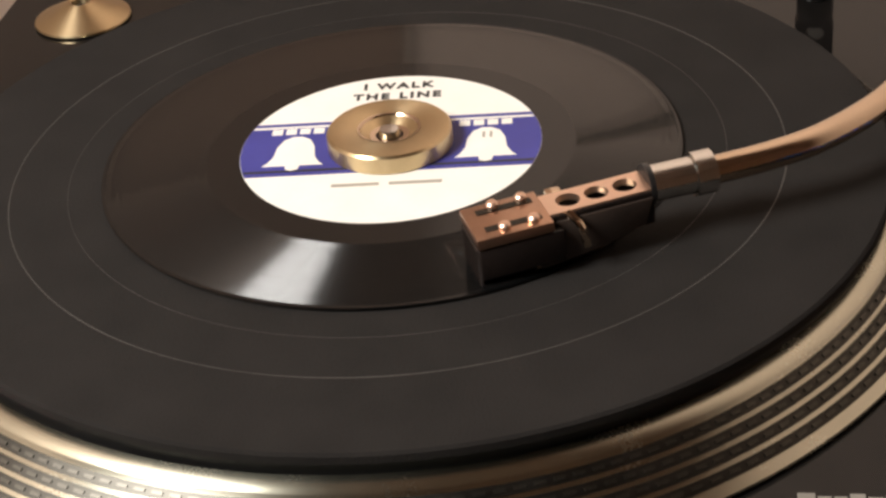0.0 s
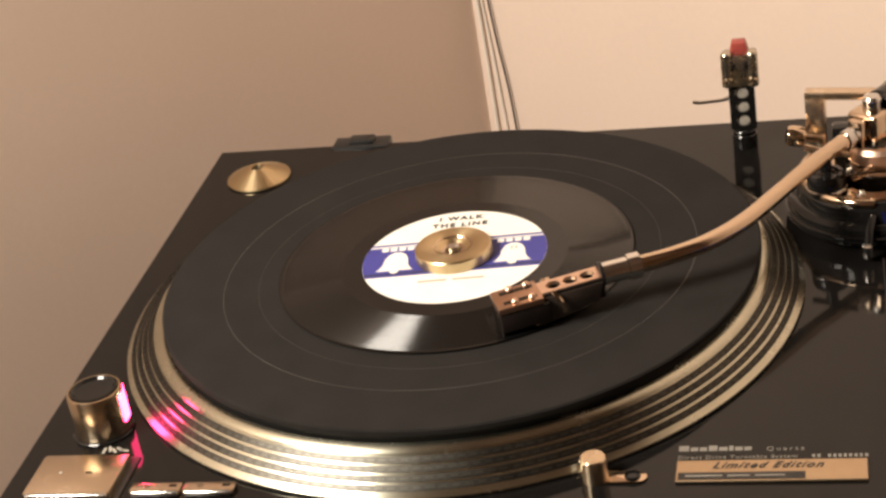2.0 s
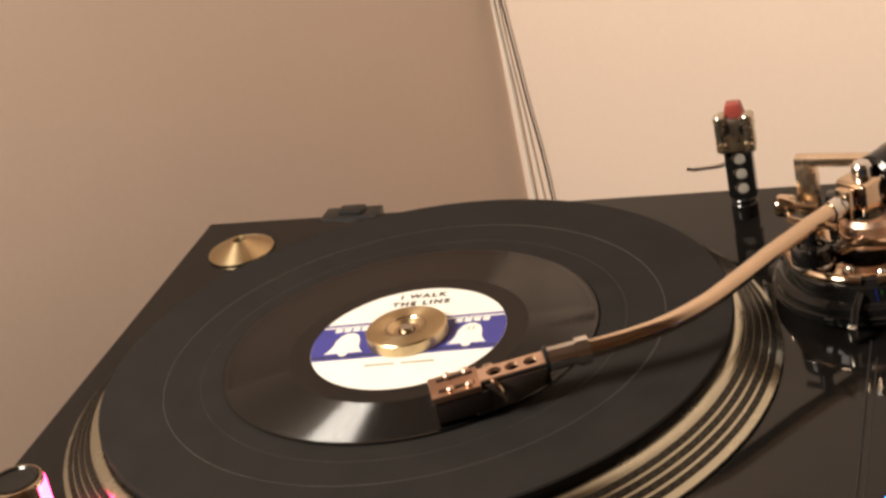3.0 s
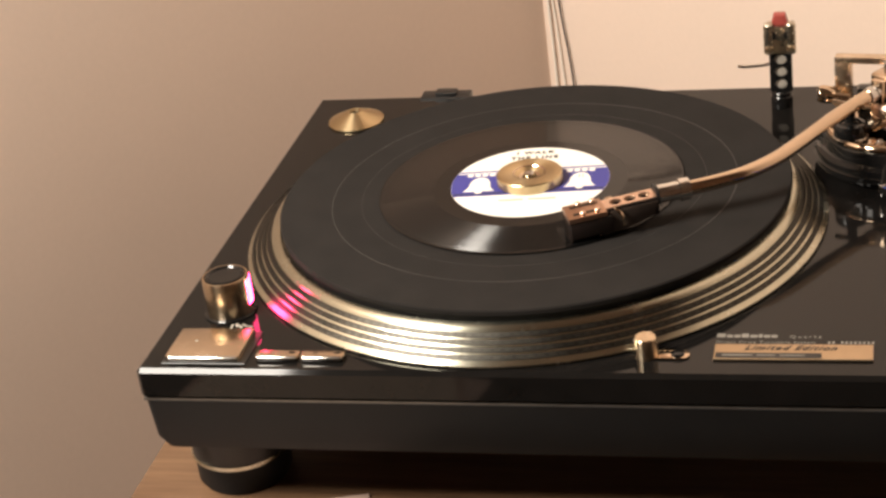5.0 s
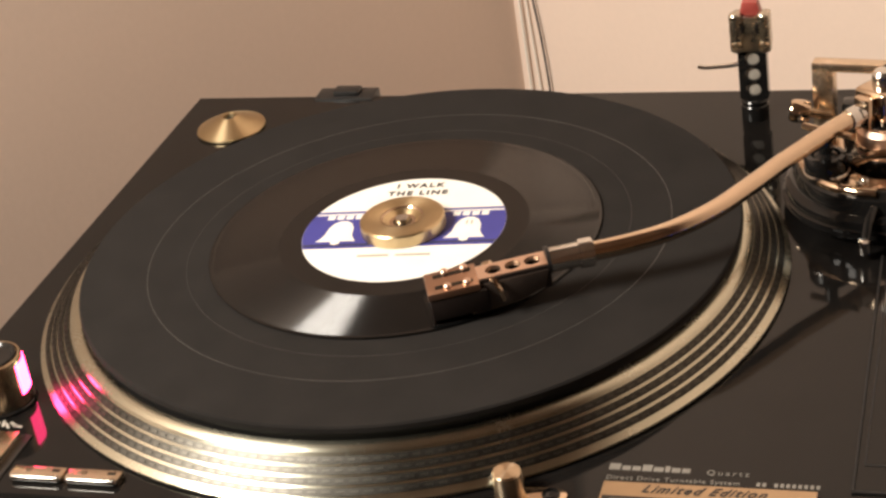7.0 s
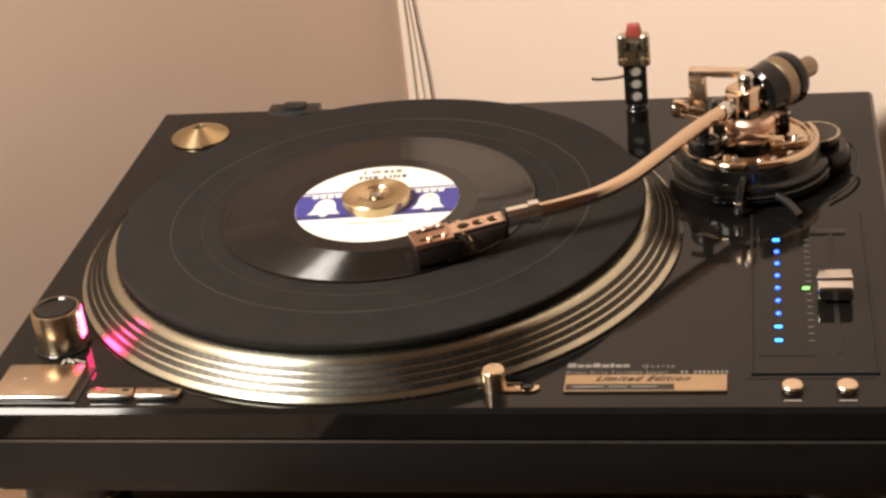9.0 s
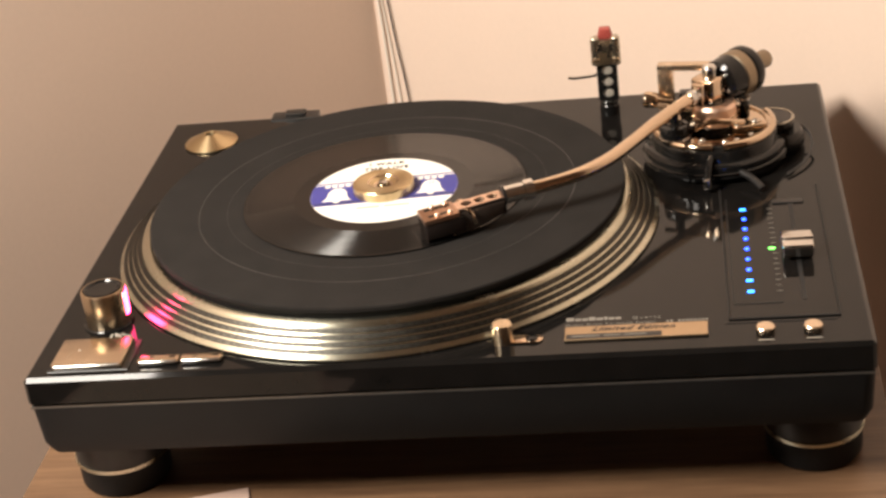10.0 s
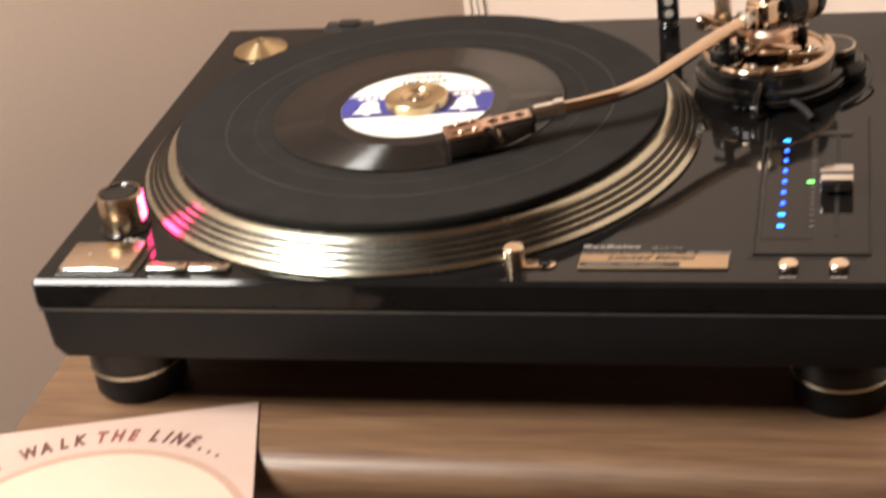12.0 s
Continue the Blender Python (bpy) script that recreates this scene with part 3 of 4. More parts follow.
def tonearm():
    base = part("tonearm_base", lathe([(0, 0.0), (0.040, 0.0), (0.0440, 0.002), (0.0450, 0.006), (0.0444, 0.0115), (0.0425, 0.0130), (0.0405, 0.0135), (0.0395, 0.0195), (0.0365, 0.0225), (0.0345, 0.0230), (0.030, 0.0216), (0, 0.0216)], 72), BLACKG,
                turntable, "glossy black tonearm base ring", at=(PIV.x + 0.001, PIV.y - 0.003, 0))
    for z in (0.004, 0.0065):
        part("height_ring", lathe([(0.0446, z), (0.0460, z + 0.0006), (0.0460, z + 0.0012), (0.0446, z + 0.0018)], 72), BLACKG, base)
    for a0, a1, q in ((150, 268, 0.0026), (277, 385, 0.0030)):
        arc = [(0.0366 * math.cos(radians(a)), 0.0366 * math.sin(radians(a)), 0.0222) for a in range(a0, a1 + 1, 9)]
        part("base_rim", tube(arc, q, 12), GOLD, base, "polished gold crescent on the rim")
    part("rim_step", lathe([(0.0320, 0.0218), (0.0330, 0.0238), (0.0345, 0.0238), (0.0352, 0.0222)], 72), GOLD, base, "gold step inside the rim")
    for a in (205, 228, 252, 296, 318):
        part("rim_screw", lathe([(0, 0), (0.0019, 0), (0.0019, 0.0012), (0.0010, 0.0018), (0, 0.0018)], 16), STEEL, base, at=(0.0300 * math.cos(radians(a)), 0.0300 * math.sin(radians(a)), 0.0222))
    part("arm_rest_plate", box(-0.030, -0.010, -0.006, 0.004, 0.0224, 0.0260, 0.0010, 2), BLACKG, base, "black arm rest plate", rot=Matrix.Rotation(radians(24), 4, "Z"))
    part("lift_arm", tube([(-0.012, -0.022, 0.0300), (-0.002, -0.024, 0.0345), (0.010, -0.022, 0.0330), (0.018, -0.014, 0.0290)], 0.0019, 10), GOLD, base, "bent gold lift arm")
    part("base_dish", lathe([(0, 0.0220), (0.026, 0.0220), (0.030, 0.0218), (0.0335, 0.0226)], 72), GOLD, base, "polished gold dish")
    part("pillar", lathe([(0.014, 0.021), (0.014, 0.026), (0.010, 0.028), (0.0075, 0.034), (0.0085, 0.040), (0, 0.040)], 40), BLACKG, base, "black chrome pivot pillar", at=(-0.001, -0.003, 0))
    part("base_lobe", lathe([(0.0, 0.0), (0.020, 0.0), (0.0215, 0.003), (0.0210, 0.010), (0.0190, 0.0128), (0, 0.013)], 48), BLACKG, base, "black rounded lobe", at=(0.036, 0.012, 0))
    part("skate_dial", lathe([(0.0, 0.0128), (0.0132, 0.0128), (0.0140, 0.0140), (0.0140, 0.0180), (0.0132, 0.0192), (0.010, 0.0194), (0, 0.0186)], 48), SMOKE, base, "smoked anti-skating dial", at=(0.037, 0.014, 0))
    part("dial_ring", lathe([(0.0135, 0.0186), (0.0143, 0.0190), (0.0138, 0.0197), (0.0129, 0.0195)], 48), DCHROME, base, at=(0.037, 0.014, 0))
    # cueing platform and its lever
    part("cue_pillar", lathe([(0.0, 0.02), (0.0065, 0.02), (0.0065, 0.030), (0.005, 0.032), (0.003, 0.033), (0.003, 0.042), (0, 0.042)], 32), BLACKG, base, "black cueing pillar", at=(-0.0245, -0.0185, 0))
    part("cue_bar", tube([(-0.034, -0.014, 0.0435), (-0.024, -0.019, 0.0430), (-0.012, -0.025, 0.0435)], 0.0016, 10), GOLD, base, "gold cueing bar")
    part("cue_lever", tube([(-0.003, -0.040, 0.017), (-0.005, -0.047, 0.0135), (-0.006, -0.053, 0.008)], 0.0020, 12), BLACKG, base, "black cueing lever")
    part("lever_tip", lathe([(0, -0.0034), (0.0024, -0.003), (0.0027, 0), (0.0024, 0.003), (0, 0.0034)], 20), STEEL, base, at=(-0.0063, -0.0545, 0.0065))
    part("lock_lever", tube([(0.014, -0.040, 0.007), (0.021, -0.049, 0.006), (0.027, -0.060, 0.0035)], 0.0022, 12), PLAST, base, "black height lock lever")
    part("cue_housing", lathe([(0, 0.0215), (0.0092, 0.0215), (0.0096, 0.0225), (0.0096, 0.0300), (0.0086, 0.0318), (0.0064, 0.0322)], 36), BLACKG, base, "black cueing housing", at=(-0.0245, -0.0185, 0))
    part("housing_ring", lathe([(0.0094, 0.0232), (0.0101, 0.0236), (0.0101, 0.0244), (0.0094, 0.0248)], 36), STEEL, base, at=(-0.0245, -0.0185, 0))
    part("bearing_cup", lathe([(0, 0.026), (0.0130, 0.026), (0.0138, 0.0275), (0.0138, 0.0375), (0.0120, 0.0395), (0, 0.0395)], 40), COPPER, base, "copper-gold bearing cup", at=(0.001, -0.003, 0))
    part("cup_ring", lathe([(0.0136, 0.0300), (0.0143, 0.0305), (0.0143, 0.0318), (0.0136, 0.0322)], 40), GOLD, base, at=(0.001, -0.003, 0))
    part("side_plate", box(0.008, 0.030, -0.0185, -0.0085, 0.0222, 0.0262, 0.0010, 2), GOLD, base, "gold side plate", rot=Matrix.Rotation(radians(12), 4, "Z"))
    part("rear_plate", box(-0.012, 0.020, 0.0100, 0.0200, 0.0222, 0.0290, 0.0012, 2), GOLD, base, "gold rear plate", rot=Matrix.Rotation(radians(-10), 4, "Z"))
    for x, y, z in ((0.0145, -0.0125, 0.0262), (0.0255, -0.0095, 0.0262), (-0.008, -0.0255, 0.0220), (-0.030, 0.004, 0.0220), (0.006, -0.029, 0.0220)):
        part("base_screw", lathe([(0, 0), (0.0022, 0), (0.0022, 0.0010), (0.0014, 0.0020), (0, 0.0022)], 20), STEEL, base, at=(x, y, z))
    part("skate_weight_post", tube([(0.020, 0.006, 0.024), (0.020, 0.006, 0.036)], 0.0030, 14), BLACKG, base, "small black post")
    part("post_cap", lathe([(0, 0), (0.0036, 0.0004), (0.0036, 0.0018), (0, 0.0026)], 20), STEEL, base, at=(0.020, 0.006, 0.0355))
    # gimbal: an upright ring frame round the pivot with screws
    fr = part("gimbal", box(-0.0145, 0.0145, -0.0040, 0.0040, -0.017, -0.012, 0.001, 2), GOLD, turntable, "gold gimbal bearing frame", at=PIV, rot=Matrix.Rotation(radians(53), 4, "Z"))
    for s in (-1, 1):
        part("gimbal_arm", box(s * 0.0125 - 0.0022, s * 0.0125 + 0.0022, -0.0042, 0.0042, -0.016, 0.007, 0.001, 2), GOLD, fr)
        part("bearing_screw", lathe([(0, 0), (0.0038, 0), (0.0038, 0.0026), (0.0022, 0.0034), (0, 0.003)], 24), STEEL, fr, at=(s * 0.0146, 0, 0.0005), rot=Matrix.Rotation(radians(90 * s), 4, "Y"))
    part("bearing_block", box(-0.0095, 0.0095, -0.0085, 0.0085, -0.0085, 0.0085, 0.002, 3), GOLD, fr, "polished gold bearing block")
    part("top_screw", lathe([(0.0, 0.008), (0.0048, 0.008), (0.0048, 0.0135), (0.0036, 0.0150), (0, 0.0148)], 28), STEEL, fr)
    # upright rest bracket behind the pivot
    br = part("rest_bracket", box(-0.0250, 0.0145, -0.0035, 0.0035, 0.0245, 0.0290, 0.0008, 2), SATIN, base, "gold rectangular bracket", at=(-0.009, 0.026, 0.026), rot=Matrix.Rotation(radians(-8), 4, "Z"))
    for x0, x1 in ((-0.0250, -0.0150), (0.0100, 0.0145)):
        br2 = box(x0, x1, -0.0035, 0.0035, -0.008, 0.0250, 0.0008, 2)
        ob = part("bracket_post", br2, SATIN, base, at=(-0.009, 0.026, 0.026), rot=Matrix.Rotation(radians(-8), 4, "Z"))
    part("bracket_block", box(-0.012, 0.012, -0.006, 0.004, -0.004, 0.010, 0.0015, 2), BLACKG, base, at=(-0.009, 0.027, 0.026))
    # lift knob on a short stub
    part("lift_knob", lathe([(0, -0.009), (0.0022, -0.009), (0.0022, 0.0), (0.0048, 0.0006), (0.0054, 0.003), (0.0054, 0.0075), (0.0044, 0.0095), (0, 0.0098)], 28), GOLD, base, "gold knurled knob",
         at=(-0.0345, 0.020, 0.033), rot=Matrix.Rotation(radians(-78), 4, "Y") @ Matrix.Rotation(radians(6), 4, "X"))
    # arm tube from the pivot, bent towards the headshell
    z = PIV.z
    pts = [PIV, (0.3683, 0.2251, z - 0.0010), (0.3489, 0.1972, z - 0.0025), (0.3355, 0.1746, z - 0.0036), (0.3222, 0.1538, z - 0.0046), (0.3068, 0.1382, z - 0.0055), (0.2913, 0.1290, z - 0.0063), (0.2758, 0.1226, z - 0.0070)]
    arm = part("tonearm", tube(pts, 0.0040, 20), GOLD, turntable, "curved gold-plated tonearm tube")
    part("arm_sleeve", tube([PIV, (0.3762, 0.2344, z - 0.0005), (0.3697, 0.2268, z - 0.0009)], 0.0047, 20), STEEL, arm, "bright sleeve at the pivot")
    d = Vector((-0.0674, -0.0282, -0.0012)).normalized()
    e = Vector((0.2778, 0.1235, z - 0.0069))
    part("collar", tube([e, e + d * 0.0185], 0.0051, 24), CHROME, arm, "polished steel locking collar")
    part("collar_ring", tube([e + d * 0.0005, e + d * 0.0060], 0.0061, 28), CHROME, arm, "bright knurled ring")
    part("collar_gasket", tube([e + d * 0.0180, e + d * 0.0196], 0.0058, 24), PLAST, arm, "black rubber washer")
    # counterweight behind the pivot
    q = Vector((0.0416, 0.0435, 0.0030)).normalized()
    r = Matrix.Translation(PIV) @ q.to_track_quat("Z", "Y").to_matrix().to_4x4()
    r = r @ Matrix.Translation((0, 0, -0.0075))
    part("rear_stub", lathe([(0.0042, 0.004), (0.0042, 0.052), (0, 0.052)], 24), STEEL, arm, rot=r)
    part("force_dial", lathe([(0.006, 0.0140), (0.0120, 0.0140), (0.0142, 0.0160), (0.0148, 0.0270), (0.006, 0.0270)], 48), BLACKG, arm, "black tracking force dial", rot=r)
    cw = part("counterweight", lathe([(0.006, 0.0272), (0.0146, 0.0272), (0.0152, 0.0280), (0.0152, 0.0352), (0.0146, 0.0360), (0.006, 0.0360)], 48), DULLGOLD, arm, "dull gold counterweight band", rot=r)
    part("weight_rear", lathe([(0.006, 0.0362), (0.0154, 0.0362), (0.0157, 0.0372), (0.0157, 0.0415), (0.0142, 0.0440), (0.006, 0.0440)], 48), BLACKG, arm, "black rear of the counterweight", rot=r)
    part("end_cap", lathe([(0, 0.0440), (0.0058, 0.0440), (0.0060, 0.0450), (0.0060, 0.0600), (0.0050, 0.0615), (0, 0.0615)], 32), DULLGOLD, arm, "dull gold end cap", rot=r)
    for k in range(6):
        a = radians(60 * k + 15)
        part("dial_stud", lathe([(0, 0), (0.0013, 0), (0.0013, 0.0007), (0.0006, 0.0012), (0, 0.0012)], 14), STEEL, arm, at=r @ Vector((0.0098 * math.cos(a), 0.0098 * math.sin(a), 0.0140)), rot=r.to_3x3().to_4x4() @ Matrix.Rotation(radians(180), 4, "X"))
    headshell(arm, e + d * 0.0190, d)
    # signal lead loop
    part("signal_lead", tube([(0.425, 0.266, 0.012), (0.441, 0.258, 0.010), (0.446, 0.240, 0.006), (0.440, 0.219, 0.003), (0.428, 0.203, 0.002)], 0.0008, 8), BLACKC, base.parent, "thin black wire")


def shell_mesh(parent, m, dark, light):
    """A headshell along local x from its rear end, with three round holes and a wider mount in front."""
    s = part("headshell", holed_plate(0.0290, 0.0105, -0.0008, 0.0012, [(0.0062, 0.0033), (0.0142, 0.0033), (0.0222, 0.0033)]), light, parent, "polished gold headshell with three round holes", rot=m, smooth=False)
    part("shell_side", box(0.0, 0.029, -0.0056, -0.0044, -0.0095, 0.0006, 0.0004, 1), dark, parent, rot=m)
    part("shell_side", box(0.0, 0.029, 0.0044, 0.0056, -0.0095, 0.0006, 0.0004, 1), dark, parent, rot=m)
    part("shell_mount", box(0.0288, 0.0500, -0.0088, 0.0088, -0.0020, 0.0012, 0.0006, 2), AMBER, parent, "amber brown mount plate", rot=m)
    part("shell_floor", box(0.001, 0.0285, -0.0044, 0.0044, -0.0052, -0.0042, 0.0002, 1), DCHROME, parent, rot=m)
    for x in (0.0335, 0.0415):
        for y in (-0.0058, 0.0058):
            part("mount_screw", lathe([(0, 0.001), (0.0017, 0.001), (0.0017, 0.0024), (0.0012, 0.0030), (0, 0.0030)], 18), light, parent, at=m @ Vector((x, y, 0)), rot=m.to_3x3().to_4x4())
    for y in (-0.0045, 0.0045):
        part("mount_slot", box(0.031, 0.0465, y - 0.0012, y + 0.0012, 0.0010, 0.0014), GREYM, parent, rot=m)
    return s


def headshell(arm, rear, d):
    side = Vector((0, 0, 1)).cross(d).normalized()
    up = d.cross(side)
    m = Matrix((d, side, up)).transposed().to_4x4()
    m = Matrix.Translation(rear + Vector((0, 0, 0.0005))) @ m @ Matrix.Rotation(radians(2), 4, "Y")
    shell_mesh(arm, m, SMOKE, COPPER)
    part("cartridge", prism([(0.0262, -0.0086), (0.0495, -0.0086), (0.0498, 0.0086), (0.0262, 0.0086)], -0.0118, -0.0021, None, 0.0008), SMOKE, arm, "smoky black moving magnet cartridge", rot=m)
    part("cartridge_face", box(0.0490, 0.0502, -0.0076, 0.0076, -0.0150, -0.0024, 0.0004, 1), SMOKE, arm, "smoked front face", rot=m)
    bm = prism([(0.032, -0.0135), (0.0480, -0.0150), (0.0488, -0.0116), (0.032, -0.0116)], -0.0040, 0.0040, None, 0.0006)
    bm.transform(Matrix(((1, 0, 0, 0), (0, 0, -1, 0), (0, 1, 0, 0), (0, 0, 0, 1))))
    part("stylus_block", bm, PLAST, arm, "black stylus holder", rot=m)
    part("stylus", tube([m @ Vector((0.0440, 0, -0.0146)), m @ Vector((0.0465, 0, -0.0163))], 0.0005, 8), STEEL, arm)
    for y, mt in ((-0.0035, RED), (-0.0012, BLUE), (0.0012, WHITEC), (0.0035, GREYINK)):
        part("lead_wire", tube([m @ Vector((0.0015, y, -0.0045)), m @ Vector((0.010, y * 1.15, -0.0080)), m @ Vector((0.019, y, -0.0075)), m @ Vector((0.0265, y, -0.0060))], 0.0005, 8), mt, arm)
    part("finger_lift", tube([m @ Vector((0.0240, 0.0052, 0.0005)), m @ Vector((0.0222, 0.0082, -0.0010)), m @ Vector((0.0212, 0.0092, -0.0050)), m @ Vector((0.0206, 0.0090, -0.0085))], 0.0011, 8), GOLD, arm)
    # smoked guard under the shell
    bm = prism([(0.002, -0.0092), (0.014, -0.0128), (0.034, -0.0152), (0.034, -0.0140), (0.014, -0.0116), (0.004, -0.0080)], -0.0050, 0.0050, None, 0.0003)
    bm.transform(Matrix(((1, 0, 0, 0), (0, 0, -1, 0), (0, 1, 0, 0), (0, 0, 0, 1))))
    part("shell_guard", bm, SATIN, arm, "curved metal edge under the shell", rot=m)
    # smoked panels that close the sides down to that edge
    for y in (-0.0062, 0.0052):
        bm = prism([(0.0005, -0.0010), (0.0290, -0.0010), (0.0330, -0.0142), (0.0140, -0.0118), (0.0030, -0.0086)], -y - 0.0010, -y, None, 0.0002)
        bm.transform(Matrix(((1, 0, 0, 0), (0, 0, -1, 0), (0, 1, 0, 0), (0, 0, 0, 1))))
        part("side_panel", bm, SMOKESIDE, arm, "glossy smoked side panel", rot=m)
    part("side_clip", box(0.0215, 0.0262, -0.0100, -0.0052, -0.0100, 0.0004, 0.0010, 2), GOLD, arm, "gold clip", rot=m)


tonearm()

# ---------------------------------------------------------------- things on the turntable


def slipmat():
    u = thing("platter_mat", (CX + 0.0014, CY, 0.0130), "dark rubber platter mat showing as a rim under the slipmat", "turntable mat")
    part("mat", lathe([(0, 0), (0.1448, 0), (0.1451, 0.0006), (0.1451, 0.0050), (0.1443, 0.0056), (0, 0.0056)], 160), RUBBER, u)
    t = thing("slipmat", (CX + 0.0014, CY, 0.0186), "black felt slipmat with a faint ring, lying on the platter", "slipmat")
    part("mat", lathe([(0, 0), (0.1460, 0), (0.1468, 0.0006), (0.1468, 0.0028), (0.1460, 0.0036), (0, 0.0036)], 160), FELT, t)
    # thin rings whose pale tone stands in for reflected light on felt ridges
    part("glint_ring", lathe([(0.1163, 0.0036), (0.1163, 0.00368), (0.11658, 0.00368), (0.11658, 0.0036)], 160), RINGM, t, "thin ring in the felt with its catch of light painted pale")
    for q, w in ((0.0990, 0.00010),):
        part("glint_ring", lathe([(q, 0.0036), (q, 0.00365), (q + w, 0.00365), (q + w, 0.0036)], 160), RINGM, t)


slipmat()
REC_Z = 0.0222


def bell(x, y, s, turn=0):
    out = [(-0.50, 0.0), (-0.42, 0.10), (-0.34, 0.30), (-0.31, 0.62), (-0.22, 0.86), (-0.08, 0.97), (0.08, 0.97), (0.22, 0.86), (0.31, 0.62), (0.34, 0.30), (0.42, 0.10), (0.50, 0.0), (0.12, 0.0), (0.10, -0.12), (0.0, -0.17), (-0.10, -0.12), (-0.12, 0.0)]
    return [(x + s * a, y + s * b) for a, b in out]


def half_disc(r, y0, y1):
    """A slice of a disc between two heights."""
    pts = []
    a0, a1 = math.asin(max(-1, min(1, y0 / r))), math.asin(max(-1, min(1, y1 / r)))
    for k in range(17):
        a = a0 + (a1 - a0) * k / 16
        pts.append((r * math.cos(a), r * math.sin(a)))
    for k in range(17):
        a = a1 + (a0 - a1) * k / 16
        pts.append((-r * math.cos(a), r * math.sin(a)))
    out = []
    for p in pts:
        if not out or (Vector(p) - Vector(out[-1])).length > 1e-6:
            out.append(p)
    if (Vector(out[0]) - Vector(out[-1])).length < 1e-6:
        out.pop()
    return out


def record():
    t = thing("record", (CX, CY, REC_Z), "black seven inch vinyl single with a blue and white label", "record")
    t.rotation_euler = (0, 0, radians(5))
    prof = [(0, 0), (0.0868, 0), (0.0876, 0.0006), (0.0874, 0.0012), (0.0862, 0.0016), (0.0845, 0.0015), (0.0545, 0.0015), (0.0530, 0.0013), (0.0480, 0.0014), (0.0470, 0.0018), (0, 0.0018)]
    part("disc", lathe(prof, 160), VINYL, t)
    lb = part("label", lathe([(0, 0.0016), (0.0458, 0.0016), (0.0458, 0.00195), (0, 0.00195)], 96), PAPER, t, "white paper label with a blue band")
    part("blue_band", prism(half_disc(0.0457, -0.0165, 0.0165), 0.0019, 0.00204), BLUE, lb, "dark blue printed band")
    for y in (-0.0138, 0.0138):
        part("band_line", prism(half_disc(0.0455, y - 0.0006, y + 0.0006), 0.0020, 0.00212), INK if y < 0 else PAPER, lb)
    for x in (-0.029, 0.029):
        part("bell_shape", prism(bell(x, -0.0105, 0.0185), 0.0020, 0.00216), PAPER, lb, "plain white bell shape")
        for j in range(4):
            part("maker_mark", box(x - 0.0084 + j * 0.0043, x - 0.0084 + j * 0.0043 + 0.0033, 0.0092, 0.0126, 0.0020, 0.00216), PAPER, lb)
    for x in (0.0282, 0.0304):
        part("printed_bar", box(x - 0.0004, x + 0.0004, 0.0012, 0.0046, 0.0021, 0.00225), GREYINK, lb)
    m = Matrix.Translation((0, 0.0388, 0.00206))
    letters("I WALK", 0.0054, lb, INK, m, "lettering", 1.3, 0, "black song title", 0.0002)
    letters("THE LINE", 0.0054, lb, INK, Matrix.Translation((0, 0.0318, 0.00206)), "lettering", 1.3, 0, "", 0.0002)
    for a, b in ((-0.016, -0.002), (0.001, 0.0165)):
        part("printed_bar", box(a, b, -0.0245, -0.0230, 0.0019, 0.0021), GREYINK, lb)


record()


def weight():
    t = thing("record_weight", (CX, CY, REC_Z + 0.00195), "turned brass disc adapter resting on the record label", "record adapter")
    prof = [(0.0045, 0.0), (0.0186, 0.0), (0.0190, 0.0005), (0.0190, 0.0052), (0.0183, 0.0059), (0.0094, 0.0059), (0.0045, 0.0026), (0.0045, 0.0)]
    part("disc", lathe(prof, 72), BRASS, t)
    part("recess", lathe([(0.0096, 0.0060), (0.0090, 0.0059), (0.0074, 0.0038), (0.0042, 0.0034), (0.0042, 0.0030)], 56), GOLD, t, "polished dished recess")


weight()


def dome():
    t = thing("dome_adapter", (0.0345, 0.3150, 0.0), "turned brass cone adapter with a dark hole standing on the plinth", "record adapter")
    part("cone", lathe([(0, 0), (0.0178, 0), (0.0188, 0.0008), (0.0186, 0.0016), (0.0056, 0.0074), (0.0046, 0.0078), (0.0034, 0.0074), (0.0034, 0.0046), (0, 0.0044)], 64), BRASS, t)
    part("hole", lathe([(0, 0.0048), (0.0033, 0.0048), (0.0033, 0.0054), (0, 0.0054)], 24), SEAM, t, "dark hole")


dome()


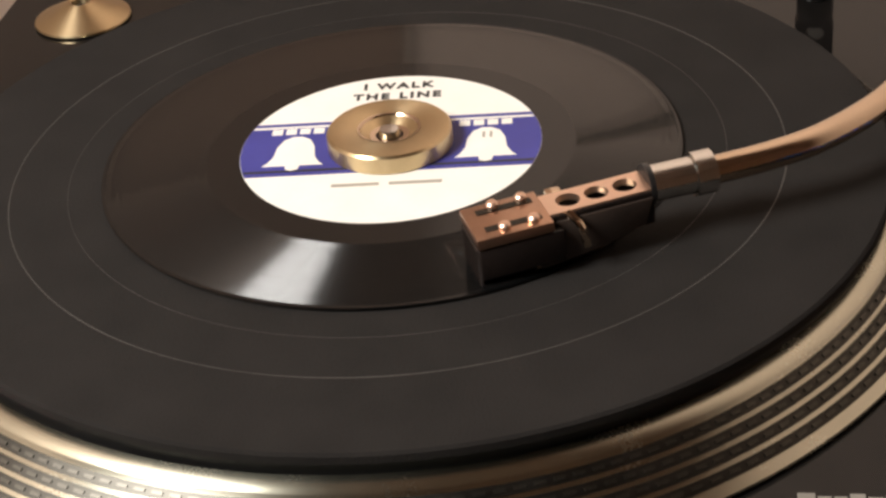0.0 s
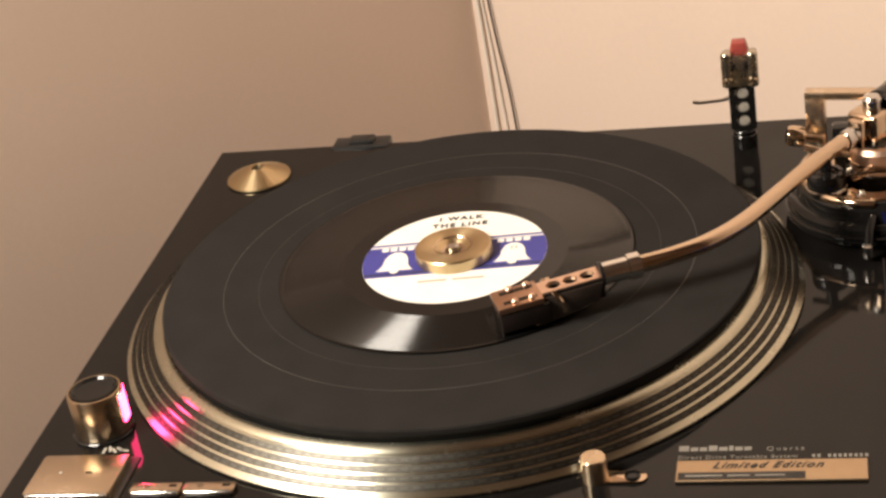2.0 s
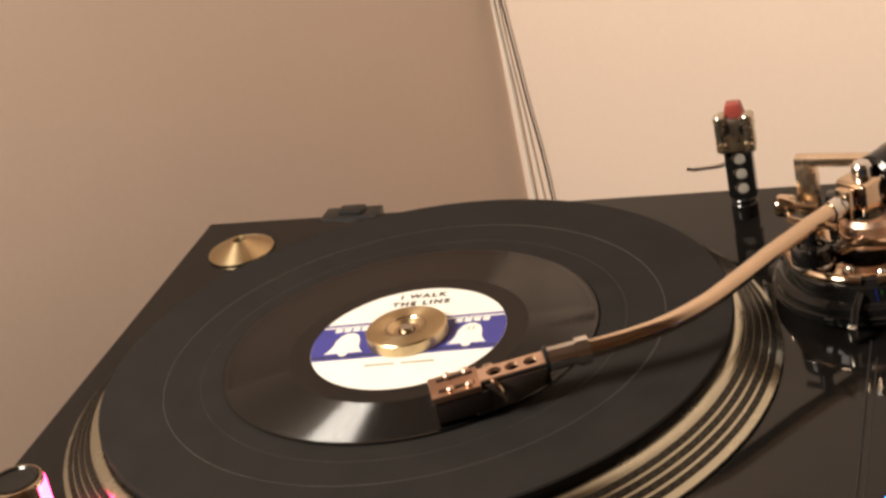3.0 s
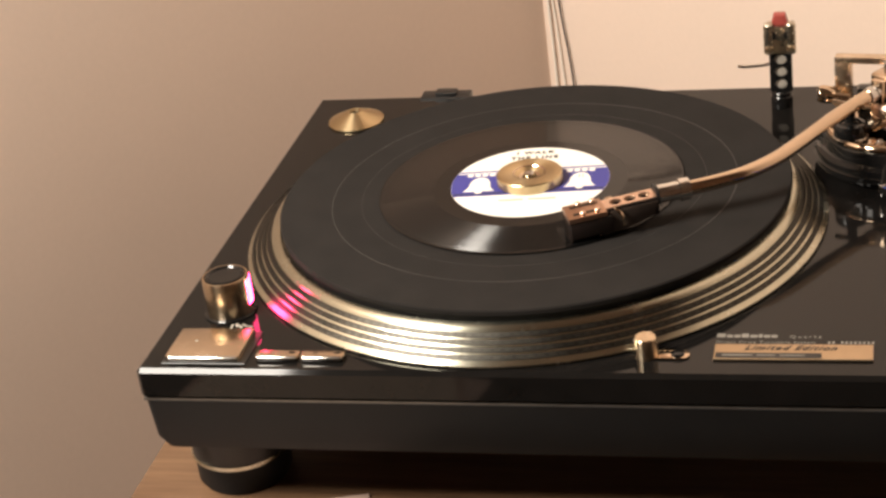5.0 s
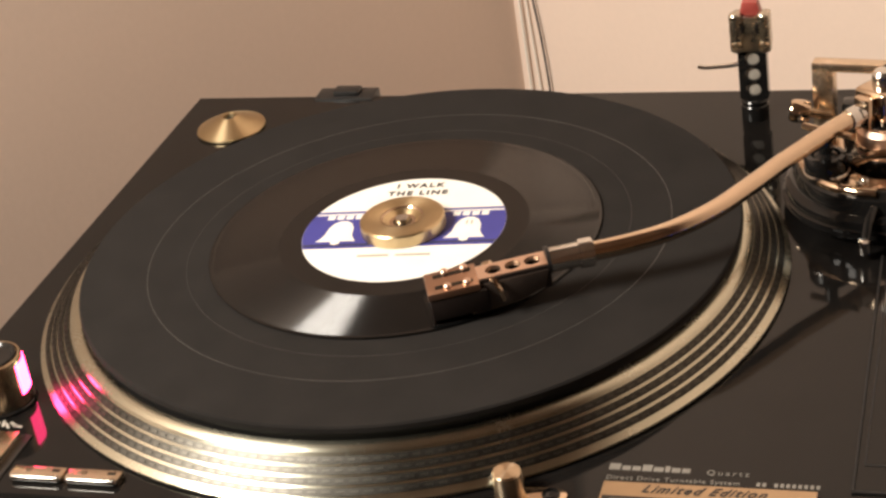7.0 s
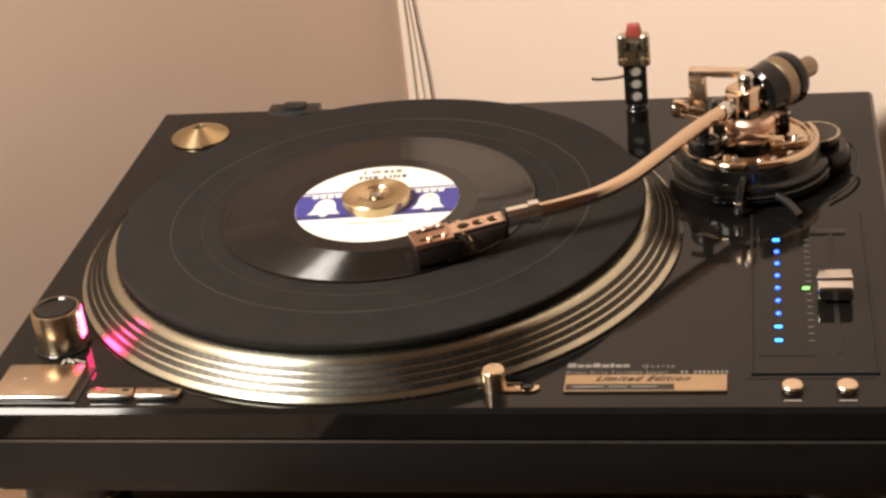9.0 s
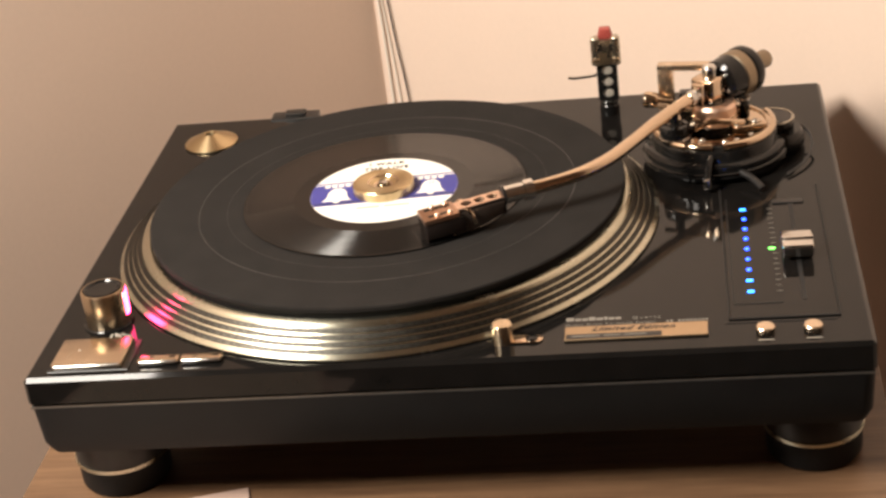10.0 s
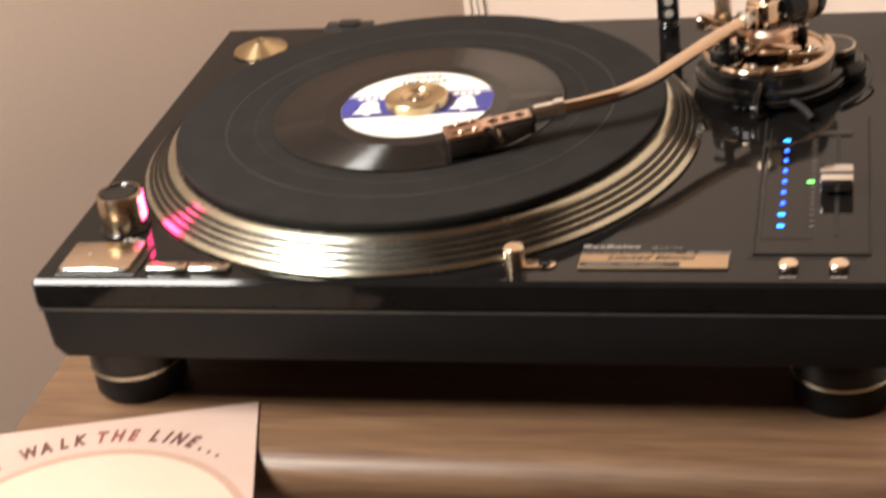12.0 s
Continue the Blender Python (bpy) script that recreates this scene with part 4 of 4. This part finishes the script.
def spare_headshell():
    t = thing("spare_headshell", (0.3158, 0.3235, 0.0), "spare dark headshell with polished mount and red guard standing upright", "headshell")
    m = pose(0, 0, 0.0105, 0, 0, 0) @ Matrix(((0, 1, 0, 0), (0, 0, -1, 0), (1, 0, 0, 0), (0, 0, 0, 1)))
    part("socket", lathe([(0.0, 0.0), (0.0066, 0.0), (0.0068, 0.0008), (0.0068, 0.0072), (0.0062, 0.0080), (0.0062, 0.0092), (0.0066, 0.0098), (0.0060, 0.0106), (0, 0.0107)], 32), BLACKG, t, "glossy black socket")
    part("shell", holed_plate(0.0300, 0.0136, -0.0010, 0.0015, [(0.0050, 0.0036), (0.0132, 0.0036), (0.0214, 0.0036)], 24, 0.0041), BLACKG, t, "black headshell with three holes", rot=m, smooth=False)
    for s in (-1, 1):
        part("shell_side", box(0.0, 0.029, s * 0.0064 - 0.0006, s * 0.0064 + 0.0006, -0.006, 0.0012, 0.0004, 1), BLACKG, t, rot=m)
    for x in (0.0050, 0.0132, 0.0214):
        part("hole_insert", lathe([(0, -0.0004), (0.0035, -0.0004), (0.0035, 0.0002), (0.0020, 0.0006), (0, 0.0003)], 20), GREYINK, t, "pale wire end in the hole", at=m @ Vector((x, 0, -0.0002)), rot=m.to_3x3().to_4x4())
    part("mount", box(0.0250, 0.0438, -0.0092, 0.0092, -0.0090, 0.0020, 0.0012, 2), DCHROME, t, "dark polished cartridge mount", rot=m)
    for s in (-1, 1):
        part("mount_screw", lathe([(0, 0), (0.0032, 0), (0.0032, 0.0022), (0.0022, 0.0026), (0, 0.0012)], 18), BLACKG, t, at=m @ Vector((0.0385, s * 0.0056, 0.0018)), rot=m.to_3x3().to_4x4())
        part("mount_lug", lathe([(0, -0.001), (0.0027, -0.001), (0.0027, 0.0022), (0.0018, 0.0034), (0, 0.0036)], 18), TURNED, t, at=m @ Vector((0.0300, s * 0.0066, 0.0018)), rot=m.to_3x3().to_4x4())
    for q in (-1, 1):
        part("mount_pillar", lathe([(0.0026, 0.0), (0.0032, 0.0008), (0.0032, 0.0190), (0.0026, 0.0198), (0, 0.0198)], 20), DCHROME, t, at=m @ Vector((0.0260, q * 0.0068, 0.0018)))
    part("stylus_guard", prism([(-0.0054, 0.0), (0.0054, 0.0), (0.0036, 0.0068), (-0.0036, 0.0068)], -0.0035, 0.0035, None, 0.0006), RED, t, "red stylus guard",
         at=m @ Vector((0.0437, 0, -0.0035)), rot=Matrix.Rotation(radians(90), 4, "X"))
    part("finger_lift", tube([(-0.005, 0.0, 0.0300), (-0.009, 0.0, 0.0284), (-0.016, -0.0003, 0.0278), (-0.023, -0.0006, 0.0276), (-0.0268, -0.001, 0.0284)], 0.0012, 8), STEEL, t, "thin finger lift")


spare_headshell()


def sleeve():
    s = 0.180
    ang = 15.0
    u, v = Vector((math.cos(radians(ang)), math.sin(radians(ang)))), Vector((math.sin(radians(ang)), -math.cos(radians(ang))))
    c = Vector((0.105, 0.0254)) - u * s / 2 + v * s / 2
    t = thing("record_sleeve", (c.x, c.y, TABLE_Z), "cream card record sleeve with arched title on the sideboard edge", "record sleeve")
    t.rotation_euler = (0, 0, radians(ang))
    part("card", box(-s / 2, s / 2, -s / 2, s / 2, 0.0, 0.0016, 0.0004, 1), CREAM, t)
    part("oval_print", lathe([(0, 0.0016), (0.0863, 0.0016), (0.0863, 0.00175), (0, 0.00175)], 72), CREAM2, t, "pale printed oval", at=(-0.0012, -0.0313, 0))
    part("oval_edge", lathe([(0.0863, 0.0016), (0.0863, 0.00178), (0.0913, 0.00178), (0.0913, 0.0016)], 72), TANP, t, "tan ring round the oval", at=(-0.0012, -0.0313, 0))
    spots = (("I", -1.9), ("W", 0), ("A", 1), ("L", 2), ("K", 2.9), ("T", 4.15), ("H", 5.1), ("E", 6.0), ("L", 7.35), ("I", 8.1), ("N", 8.85), ("E", 9.75), (".", 10.6), (".", 11.3), (".", 12.0))
    for ch, p in spots:
        a = radians(82.9 - (p - 5.2) * 5.45)
        m = Matrix.Translation((-0.0012 + 0.1038 * math.cos(a), -0.0313 + 0.1038 * math.sin(a), 0.0018)) @ Matrix.Rotation(a - radians(90), 4, "Z") @ Matrix.Diagonal((0.62, 1, 1, 1))
        letters(ch, 0.0148, t, REDINK if 4 < p < 7 else SLEEVEINK, m, "letter", 1.0, 0.12, "", 0.0006)

sleeve()
